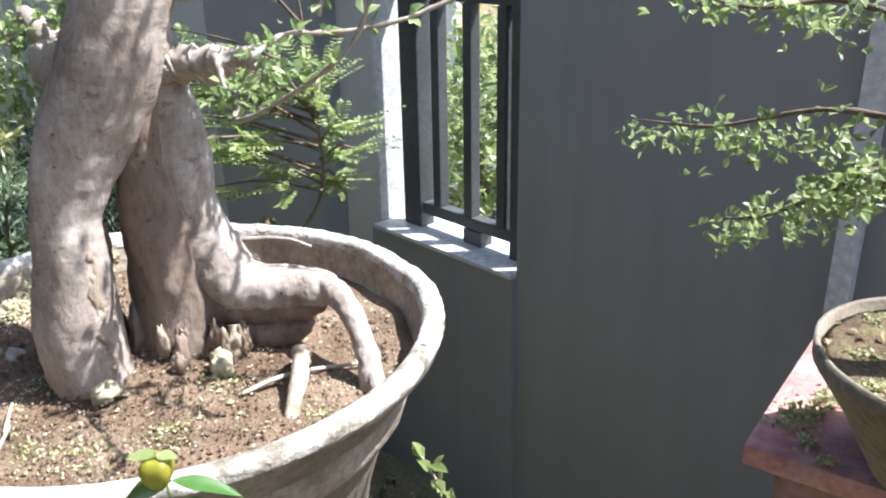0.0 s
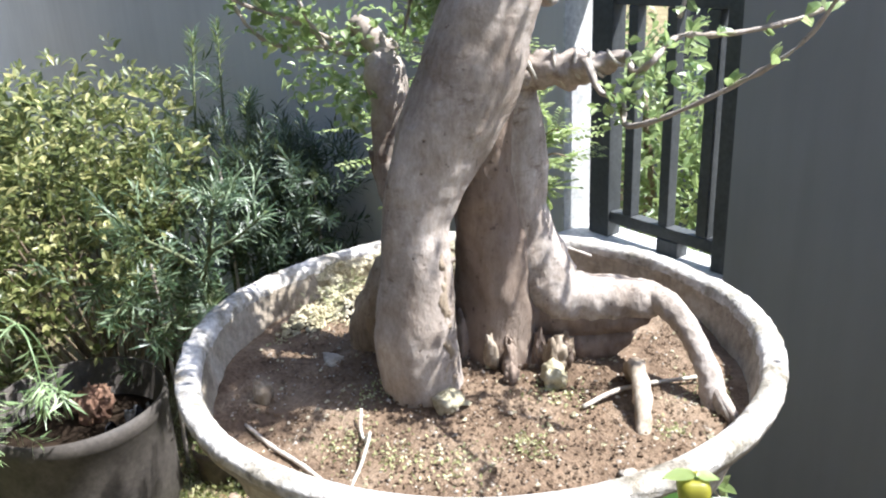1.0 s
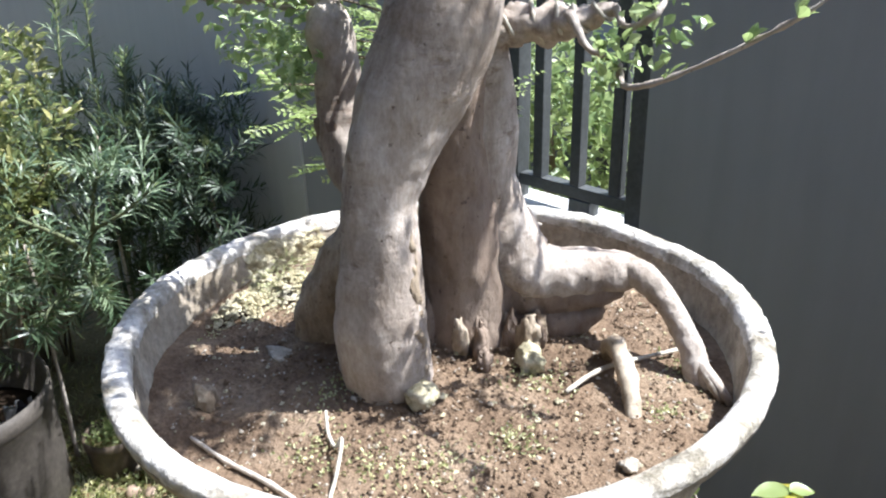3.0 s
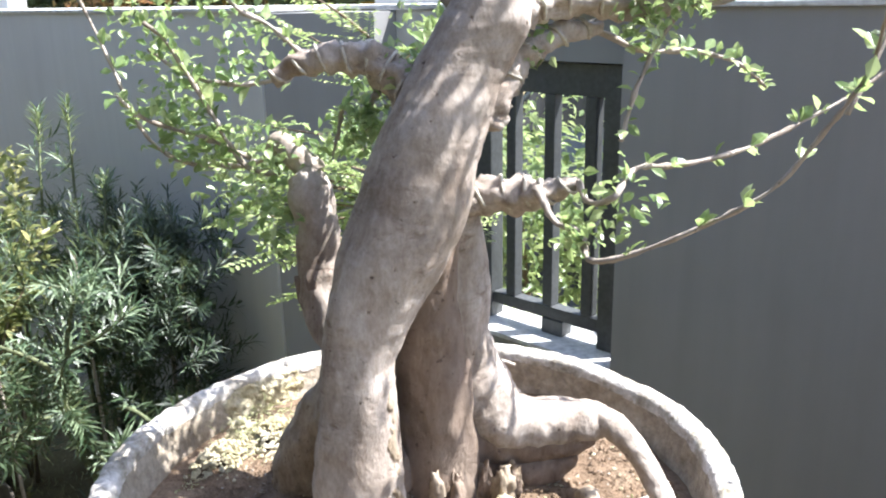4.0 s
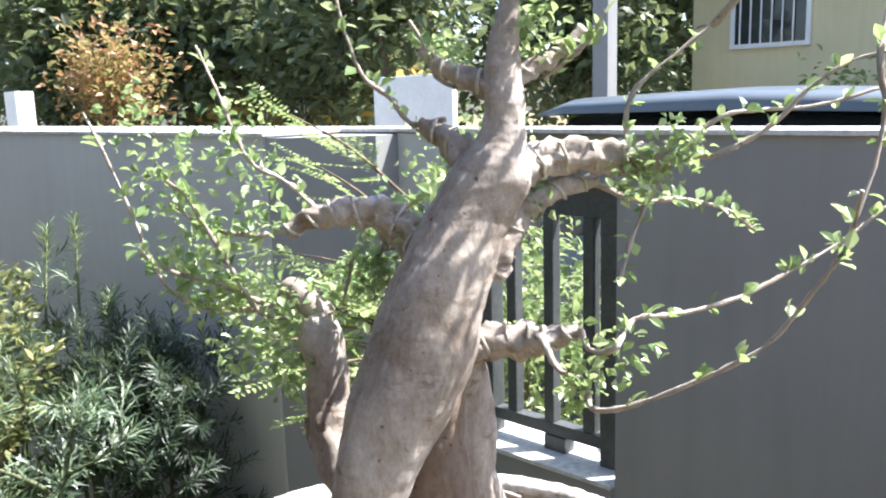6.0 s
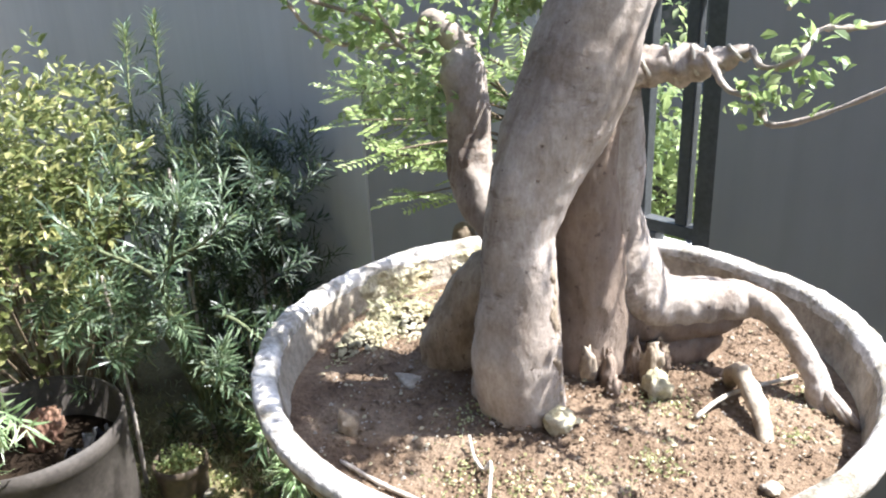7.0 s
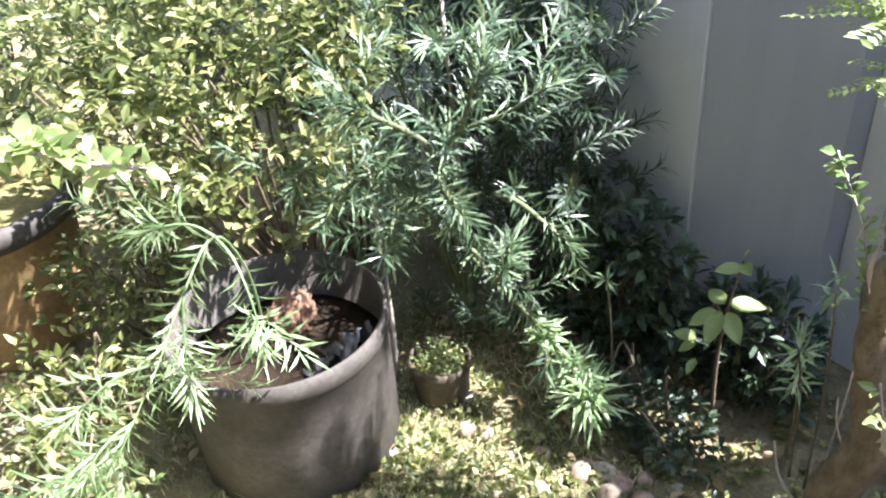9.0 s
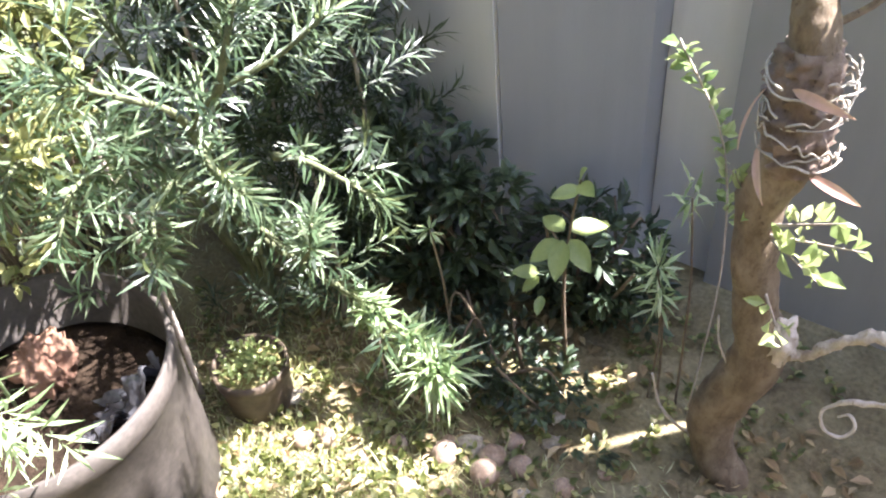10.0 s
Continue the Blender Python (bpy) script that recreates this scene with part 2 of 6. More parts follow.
M_ROAD = two_scale("worn_asphalt", [(0.3, (0.06, 0.06, 0.058)), (0.7, (0.12, 0.12, 0.115))], 3, 120, 0.9, 0.5, 0.005)
M_PINK = leaf_material("faded_pink_ribbon", (0.45, 0.2, 0.17), (0.6, 0.33, 0.28), (0.7, 0.45, 0.4), 0.35, 0.4)
M_STRING = two_scale("pale_cord", [(0.3, (0.45, 0.40, 0.32)), (0.7, (0.62, 0.57, 0.48))], 60, 300, 0.9, 0.4, 0.001)


M_WEEDBAG = two_scale("muddy_plastic_bag", [(0.3, (0.05, 0.035, 0.022)), (0.7, (0.13, 0.095, 0.06))], 9, 60, 0.6, 0.4, 0.004)
for m, k in ((M_DARKSOIL, 0.05), (M_SOIL, 0.1), (M_EARTH, 0.1), (M_PLASTIC, 0.25), (M_BARK, 0.2)):
    m.node_tree.nodes["Principled BSDF"].inputs["Specular IOR Level"].default_value = k


# ---- mesh helpers ----
def part(name, bm, mat, parent=None, label="", smooth=True):
    me = bpy.data.meshes.new(name)
    bm.to_mesh(me)
    bm.free()
    me.materials.append(mat)
    if smooth:
        me.polygons.foreach_set("use_smooth", [True] * len(me.polygons))
    ob = new(name, me)
    ob.parent = parent
    if label:
        tagged(ob, label)
    return ob


def sheet(name, verts, faces, mat, parent=None, label="", smooth=False):
    me = bpy.data.meshes.new(name)
    me.from_pydata(verts, [], faces)
    me.update()
    me.materials.append(mat)
    if smooth:
        me.polygons.foreach_set("use_smooth", [True] * len(me.polygons))
    ob = new(name, me)
    ob.parent = parent
    if label:
        tagged(ob, label)
    return ob


def thing(name, at, label, category, group="", kind=""):
    e = new(name)
    e.empty_display_size = 0.05
    e.location = at
    return tagged(e, label, category, group, kind)


def under(ob, parent):
    """Hang ob, built in world places, under a thing."""
    ob.parent = parent
    ob.matrix_parent_inverse = Matrix.Translation(parent.location).inverted()
    return ob


def box_bm(lo, hi, bevel=0.0, bm=None):
    bm = bm or bmesh.new()
    made = bmesh.ops.create_cube(bm, size=1.0)["verts"]
    for v in made:
        v.co = Vector([lo[i] + (v.co[i] + 0.5) * (hi[i] - lo[i]) for i in range(3)])
    if bevel:
        edges = list({e for v in made for e in v.link_edges})
        bmesh.ops.bevel(bm, geom=edges, offset=bevel, segments=2, affect="EDGES", profile=0.7)
    return bm


def curve_points(points, steps):
    """Catmull-Rom points through the given ones (any number of components)."""
    p = [np.array(q, float) for q in points]
    p = [2 * p[0] - p[1]] + p + [2 * p[-1] - p[-2]]
    out = []
    for i in range(1, len(p) - 2):
        for s in range(steps):
            t = s / steps
            out.append(0.5 * (2 * p[i] + (p[i + 1] - p[i - 1]) * t + (2 * p[i - 1] - 5 * p[i] + 4 * p[i + 1] - p[i + 2]) * t * t
                              + (3 * p[i] - p[i - 1] - 3 * p[i + 1] + p[i + 2]) * t ** 3))
    out.append(p[-2])
    return out


def tube(points, steps=4, sides=10, rough=0.0, freq=20.0, bm=None, squash=1.0, flute=0.0):
    """A swept limb through (x, y, z, radius) points, with an uneven skin."""
    bm = bm or bmesh.new()
    path = curve_points(points, steps)
    rings = []
    side = None
    for i, q in enumerate(path):
        a, b = path[max(0, i - 1)], path[min(len(path) - 1, i + 1)]
        d = Vector(b[:3] - a[:3]).normalized()
        side = d.orthogonal() if side is None else side - d * side.dot(d)
        side.normalize()
        up = d.cross(side)
        ring = []
        for k in range(sides):
            an = 2 * math.pi * k / sides
            n = side * math.cos(an) * squash + up * math.sin(an)
            r = max(0.0004, q[3])
            if flute:
                r *= 1 + flute * (math.sin(3 * an + q[2] * 9) + 0.6 * math.sin(5 * an - q[2] * 14 + 1))
            p = Vector(q[:3]) + n * r
            if rough:
                p += n * r * rough * (noise.noise(p * freq) + 0.5 * noise.noise(p * freq * 2.7))
            ring.append(bm.verts.new(p))
        rings.append(ring)
    for a, b in zip(rings, rings[1:]):
        for k in range(sides):
            bm.faces.new((a[k], a[(k + 1) % sides], b[(k + 1) % sides], b[k]))
    bm.faces.new(rings[0][::-1])
    bm.faces.new(rings[-1])
    return bm


def furrow(bm, amount, across, along):
    """Long uneven furrows running up a stem."""
    bm.normal_update()
    for v in bm.verts:
        p = Vector((v.co.x * across, v.co.y * across, v.co.z * along))
        v.co += v.normal * amount * (noise.noise(p) + 0.6 * noise.noise(p * 2.3) + 0.3 * noise.noise(p * 5.1))
    return bm


def lathe(profile, sides=64, wobble=0.0, bm=None, at=(0, 0, 0), close=True):
    bm = bm or bmesh.new()
    rings = []
    for r, z in profile:
        ring = []
        for k in range(sides):
            a = 2 * math.pi * k / sides
            p = Vector((r * math.cos(a), r * math.sin(a), z))
            if wobble:
                q = wobble * (noise.noise(p * 9) + 0.5 * noise.noise(p * 31))
                p += Vector((math.cos(a), math.sin(a), 0.6)) * q
            ring.append(bm.verts.new(p + Vector(at)))
        rings.append(ring)
    for a, b in zip(rings, rings[1:]):
        for k in range(sides):
            bm.faces.new((a[k], a[(k + 1) % sides], b[(k + 1) % sides], b[k]))
    if close:
        bm.faces.new(rings[0][::-1])
        bm.faces.new(rings[-1])
    return bm


def worn(bm, amount, freq):
    """Chipped, uneven skin on a finished form."""
    for v in bm.verts:
        c = Vector((v.co.x, v.co.y, 0))
        out = (c.normalized() if c.length > 0.01 else Vector((1, 0, 0))) + Vector((0, 0, 0.7))
        n = noise.noise(v.co * freq) + 0.6 * noise.noise(v.co * freq * 2.3)
        v.co += out * amount * (n - 0.7 * max(0.0, noise.noise(v.co * freq * 0.35) - 0.25))
    return bm


def rock_bm(centre, size, seed, cuts=2, bm=None):
    bm = bm or bmesh.new()
    made = bmesh.ops.create_icosphere(bm, subdivisions=cuts, radius=1.0)["verts"]
    s = Vector((seed * 3.1, seed * 1.7, seed * 0.9))
    for v in made:
        k = 1 + 0.5 * noise.noise(v.co * 1.3 + s) + 0.3 * noise.noise(v.co * 3.7 + s) + 0.2 * noise.noise(v.co * 8.0 + s)
        v.co = Vector(centre) + Vector([v.co[i] * k * size[i] for i in range(3)])
    return bm


class Leaves:
    """Collects many small folded leaf blades for one mesh."""

    def __init__(self):
        self.v, self.f = [], []

    def blade(self, at, along, facing, length, width, fold=0.25, droop=0.15, wide=0.45):
        d = Vector(along).normalized()
        side = d.cross(Vector(facing))
        if side.length < 1e-4:
            side = d.cross(Vector((0.31, 0.8, 0.5)))
        side.normalize()
        n = side.cross(d)
        at = Vector(at)
        i = len(self.v)
        mid = at + d * length * wide
        tip = at + d * length - n * length * droop
        far = at + d * length * (0.5 + wide / 2 + 0.05) - n * length * droop * 0.4
        up = n * width * fold
        for p in (at, mid, mid + side * width / 2 + up, mid - side * width / 2 + up, far + side * width * 0.32 + up * 0.7, far - side * width * 0.32 + up * 0.7, far, tip):
            self.v.append(tuple(p))
        self.f += [(i, i + 2, i + 1), (i, i + 1, i + 3), (i + 1, i + 2, i + 4, i + 6), (i + 1, i + 6, i + 5, i + 3), (i + 6, i + 4, i + 7), (i + 6, i + 7, i + 5)]

    def broad(self, at, along, facing, length, width, curl=0.25, fold=0.12):
        """One large leaf with a curved blade and a raised pair of halves."""
        d = Vector(along).normalized()
        side = d.cross(Vector(facing)).normalized()
        n = side.cross(d)
        at, i, rows = Vector(at), len(self.v), 9
        for r in range(rows):
            f = r / (rows - 1)
            w = width * (math.sin(math.pi * f ** 0.8) ** 0.8 if 0 < f < 1 else 0.02) * 0.5
            mid = at + d * length * f - n * length * curl * f * f
            for k in (-1, -0.5, 0, 0.5, 1):
                self.v.append(tuple(mid + side * w * k + n * (abs(k) ** 1.5 * width * fold + 0.02 * width * math.sin(f * 9 + k * 2))))
        for r in range(rows - 1):
            for k in range(4):
                a = i + r * 5 + k
                self.f.append((a, a + 1, a + 6, a + 5))

    def needle(self, at, along, facing, length, width):
        d = Vector(along).normalized()
        side = d.cross(Vector(facing))
        if side.length < 1e-4:
            side = d.cross(Vector((0.31, 0.8, 0.5)))
        side.normalize()
        n = side.cross(d)
        at = Vector(at)
        i = len(self.v)
        mid = at + d * length * 0.5 + n * length * 0.04
        for p in (at, mid + side * width / 2, mid - side * width / 2, at + d * length - n * length * 0.05):
            self.v.append(tuple(p))
        self.f += [(i, i + 1, i + 2), (i + 1, i + 3, i + 2)]

    def done(self, name, mat, parent=None, label="", smooth=False):
        return sheet(name, self.v, self.f, mat, parent, label, smooth)


rnd = random.Random(7)


def any_way(up=0.0):
    v = Vector((rnd.gauss(0, 1), rnd.gauss(0, 1), rnd.gauss(0, 1) + up))
    return v.normalized()


def leafy_twig(leaves, points, gap, size, start=0.15, whorl=2, spread=0.9):
    """Small oval leaves set along a twig."""
    path = curve_points(points, 6)
    total = 0.0
    length = sum((Vector(b[:3]) - Vector(a[:3])).length for a, b in zip(path, path[1:]))
    nxt = length * start
    for a, b in zip(path, path[1:]):
        a, b = Vector(a[:3]), Vector(b[:3])
        seg = (b - a).length
        while nxt <= total + seg and seg > 1e-6:
            at = a.lerp(b, (nxt - total) / seg)
            d = (b - a).normalized()
            for _ in range(whorl):
                out = (any_way(0.5) * spread + d * 0.5).normalized()
                s = size * rnd.uniform(0.6, 1.25)
                leaves.blade(at + out * s * 0.15, out, any_way(1.6), s, s * rnd.uniform(0.5, 0.72), 0.2, rnd.uniform(0, 0.25))
            nxt += gap * rnd.uniform(0.5, 1.5)
        total += seg


def plume(leaves, base, tip, length, width, gap=0.006, bare=0.25, lean=0.0):
    """A shoot ringed with narrow leaves, denser and star-like at its tip."""
    base, tip = Vector(base), Vector(tip)
    d = (tip - base).normalized()
    n = max(4, int((tip - base).length * (1 - bare) / gap))
    for i in range(n):
        f = bare + (1 - bare) * (i + rnd.random()) / n
        at = base.lerp(tip, f)
        a = i * 2.4 + rnd.uniform(-0.4, 0.4)
        side = d.orthogonal().normalized()
        out = Matrix.Rotation(a, 3, d) @ side
        way = (out + d * (0.45 + lean * f) * rnd.uniform(0.7, 1.2)).normalized()
        leaves.needle(at, way, d + Vector((0, 0, 0.6)), length * rnd.uniform(0.7, 1.1), width)


# ---- setting: ground, wall, gate ----
WALL_TOP = 1.61


def ground_z(x, y):
    return 0.012 * noise.noise(Vector((x * 2.1, y * 2.1, 0))) + 0.006 * noise.noise(Vector((x * 9, y * 9, 3)))


def build_ground():
    xs = sorted(set([-60, -20, -9] + [round(-6 + 0.06 * i, 3) for i in range(140)] + [4, 9, 20, 60]))
    ys = sorted(set([-60, -20, -8] + [round(-4 + 0.06 * i, 3) for i in range(88)] + [1.9, 3, 6, 12, 25, 60, 140]))
    v = [(x, y, ground_z(x, y) if abs(x) < 9 and y < 3 else 0.0) for y in ys for x in xs]
    w = len(xs)
    f = [(j * w + i, j * w + i + 1, (j + 1) * w + i + 1, (j + 1) * w + i) for j in range(len(ys) - 1) for i in range(w - 1)]
    return tagged(sheet("ground", v, f, M_EARTH, smooth=True), "dry earth with patches of short grass", "ground", kind="structure")


build_ground()


def extrude_plan(plan, z0, z1):
    bm = bmesh.new()
    low = [bm.verts.new((x, y, z0)) for x, y in plan]
    high = [bm.verts.new((x, y, z1)) for x, y in plan]
    n = len(plan)
    bm.faces.new(low[::-1])
    bm.faces.new(high)
    for i in range(n):
        bm.faces.new((low[i], low[(i + 1) % n], high[(i + 1) % n], high[i]))
    bmesh.ops.recalc_face_normals(bm, faces=bm.faces)
    return bm


# pale part of the wall, which stands forward of the rest and returns at a slant
wall_left = part("wall_left", extrude_plan([(-9.0, 0.80), (-1.375, 0.80), (-1.37, 0.812), (-1.37, 1.02), (-9.0, 1.02)], -0.2, WALL_TOP), M_WALL_PALE, smooth=False)
tagged(wall_left, "pale grey painted garden wall, plain plaster", "wall", kind="structure")
# Slanted return coloured darker than its neighbours for the shade it stands in.
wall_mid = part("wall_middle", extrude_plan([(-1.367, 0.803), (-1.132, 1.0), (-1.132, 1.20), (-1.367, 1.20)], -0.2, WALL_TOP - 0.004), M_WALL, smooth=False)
tagged(wall_mid, "wall pier with slanted return, its grey darkened for shade", "wall", kind="structure")
wall_pier = part("wall_pier", extrude_plan([(-1.13, 1.08), (-0.965, 1.08), (-0.965, 1.20), (-1.13, 1.20)], -0.2, WALL_TOP - 0.002), M_WALL_PALE, smooth=False)
tagged(wall_pier, "pale grey painted wall pier beside the barred opening", "wall", kind="structure")
bm = extrude_plan([(-0.965, 1.045), (-0.415, 1.045), (-0.415, 1.20), (-0.965, 1.20)], -0.2, 0.774)
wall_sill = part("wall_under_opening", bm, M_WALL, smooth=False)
tagged(wall_sill, "low grey wall under the barred opening", "wall", kind="structure")
# Sill slab in white, so that its colour helps the sunlight on it.
sill = part("window_sill", box_bm((-0.953, 1.040, 0.775), (-0.417, 1.205, 0.787), 0.002), M_CAP, smooth=False)
tagged(sill, "thin sill slab of the barred opening, coloured white for the sunlight on it", "sill", kind="structure")
# Wall thinned behind the opening's edge to let sun reach the sill.
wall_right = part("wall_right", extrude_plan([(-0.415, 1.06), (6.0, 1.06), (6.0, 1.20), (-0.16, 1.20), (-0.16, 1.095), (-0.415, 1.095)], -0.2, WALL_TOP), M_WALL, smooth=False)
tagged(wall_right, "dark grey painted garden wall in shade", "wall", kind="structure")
lintel = part("wall_lintel", box_bm((-0.965, 1.10, 1.49), (-0.415, 1.197, WALL_TOP - 0.002)), M_WALL, smooth=False)
tagged(lintel, "grey lintel over the barred opening", "wall", kind="structure")
for x0, x1, y0 in ((-9.0, -1.36, 0.79), (-0.425, 6.0, 1.05), (-1.36, -0.425, 1.07)):
    cap = part("coping", box_bm((x0, y0, WALL_TOP + 0.001), (x1, 1.21, WALL_TOP + 0.012), 0.003), M_CAP, smooth=False)
    tagged(cap, "thin white coping along the wall top", "coping", kind="structure")


# Board added on the reveal; its white carries the sun that strikes there.
reveal = part("opening_reveal", box_bm((-0.964, 1.072, 0.787), (-0.955, 1.199, 1.488), 0.002), M_CAP, smooth=False)
tagged(reveal, "white board on the opening's reveal, standing in for the sunlight there", "trim", kind="structure")


def build_gate():
    g = thing("window_grille", (-0.70, 1.15, 0.82), "dark grey upright slats in a frame, filling the wall opening", "grille")
    for name, lo, hi in (("bottom_rail", (-0.828, 1.122, 0.830), (-0.492, 1.158, 0.862)), ("top_rail", (-0.828, 1.122, 1.41), (-0.492, 1.158, 1.485)),
                         ("stile", (-0.900, 1.115, 0.788), (-0.829, 1.165, 1.487)), ("stile", (-0.491, 1.115, 0.788), (-0.418, 1.165, 1.487)),
                         ("foot", (-0.662, 1.118, 0.788), (-0.596, 1.162, 0.829))):
        under(part(name, box_bm(lo, hi, 0.003), M_IRON, smooth=False), g)
    for x in (-0.770, -0.650, -0.532):
        under(part("slat", box_bm((x - 0.015, 1.124, 0.863), (x + 0.015, 1.156, 1.409), 0.003), M_IRON, smooth=False), g)
    return g


build_gate()
# unseen wall and slab behind the walk, added to cut the sky's fill light
back_screen = part("wall_house", box_bm((-7.0, -3.6, -0.2), (5.0, -3.4, 2.9)), M_WALL_PALE, smooth=False)
tagged(back_screen, "plain unseen wall added to hold back sky light", "wall", kind="structure")
sky_screen = part("ceiling", box_bm((-7.0, -3.6, 2.45), (5.0, -0.95, 2.6), 0.01), M_WALL, smooth=False)
tagged(sky_screen, "unseen grey slab added overhead to cut sky light", "ceiling", kind="structure")


# ---- the bonsai ----
U, W = Vector((0.7071, 0.7071, 0)), Vector((-0.7071, 0.7071, 0))


def uwz(u, w, z, r):
    p = U * u + W * w
    return (p.x, p.y, z, r)


def oval(ob):
    """The old pot is a little out of round."""
    for v in ob.data.vertices:
        c = Vector((v.co.x, v.co.y, 0))
        p = U * (c.dot(U) * 1.028 - 0.005) + W * (c.dot(W) * 1.004 + 0.012)
        v.co.x, v.co.y = p.x, p.y
        v.co.z -= 0.004 * min(1.0, max(0.0, (v.co.z - 1.13) / 0.04))
    return ob


def build_pot():
    pot = thing("bonsai_pot", (0, 0, 0.72), "large round weathered concrete pot with a whitened worn rim", "plant pot")
    rim = [(0.2935, 1.170), (0.2950, 1.179), (0.2970, 1.1825), (0.3015, 1.185), (0.307, 1.186), (0.313, 1.185), (0.3168, 1.1835), (0.3185, 1.1805), (0.319, 1.176), (0.3182, 1.1715)]
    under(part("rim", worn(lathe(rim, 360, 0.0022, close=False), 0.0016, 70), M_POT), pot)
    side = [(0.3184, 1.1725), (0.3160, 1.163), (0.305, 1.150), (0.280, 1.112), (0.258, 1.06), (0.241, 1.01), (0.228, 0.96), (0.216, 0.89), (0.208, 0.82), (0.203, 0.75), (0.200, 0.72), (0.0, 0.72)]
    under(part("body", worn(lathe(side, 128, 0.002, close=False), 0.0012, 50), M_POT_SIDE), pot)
    inner = [(0.2938, 1.172), (0.2915, 1.155), (0.288, 1.135), (0.281, 1.11), (0.2795, 1.092), (0.276, 1.08), (0.27, 1.07), (0.20, 1.06)]
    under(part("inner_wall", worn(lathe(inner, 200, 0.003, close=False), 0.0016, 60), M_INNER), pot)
    # soil, heaped towards the trunk
    bm = bmesh.new()
    n, rings = 96, 36
    grid = []
    for j in range(rings + 1):
        r = 0.2865 * j / rings
        row = []
        for k in range(n):
            a = 2 * math.pi * k / n
            x, y = r * math.cos(a), r * math.sin(a)
            z = 1.128 + 0.030 * math.exp(-((x + 0.02) ** 2 + (y + 0.0) ** 2) / 0.02)
            z += 0.016 * math.exp(-((x + 0.21) ** 2 + (y - 0.01) ** 2) / 0.006)
            z += 0.007 * noise.noise(Vector((x * 16, y * 16, 1))) + 0.0035 * noise.noise(Vector((x * 55, y * 55, 2)))
            row.append(bm.verts.new((x, y, z)))
        grid.append(row)
    for j in range(rings):
        for k in range(n):
            try:
                bm.faces.new((grid[j][k], grid[j][(k + 1) % n], grid[j + 1][(k + 1) % n], grid[j + 1][k]))
            except ValueError:
                pass
    under(part("soil", bm, M_SOIL, label="dry crumbly brown potting soil"), pot)
    for ob in pot.children:
        oval(ob)
    return pot


def soil_z(x, y):
    z = 1.128 + 0.030 * math.exp(-((x + 0.02) ** 2 + y ** 2) / 0.02) + 0.016 * math.exp(-((x + 0.21) ** 2 + (y - 0.01) ** 2) / 0.006)
    return z + 0.007 * noise.noise(Vector((x * 16, y * 16, 1))) + 0.0035 * noise.noise(Vector((x * 55, y * 55, 2)))


build_pot()
plinth = part("plinth", box_bm((-0.2, -0.2, -0.05), (0.2, 0.2, 0.72), 0.01), M_POT_SIDE, smooth=False)
tagged(plinth, "plain concrete block under the big pot", "plinth")


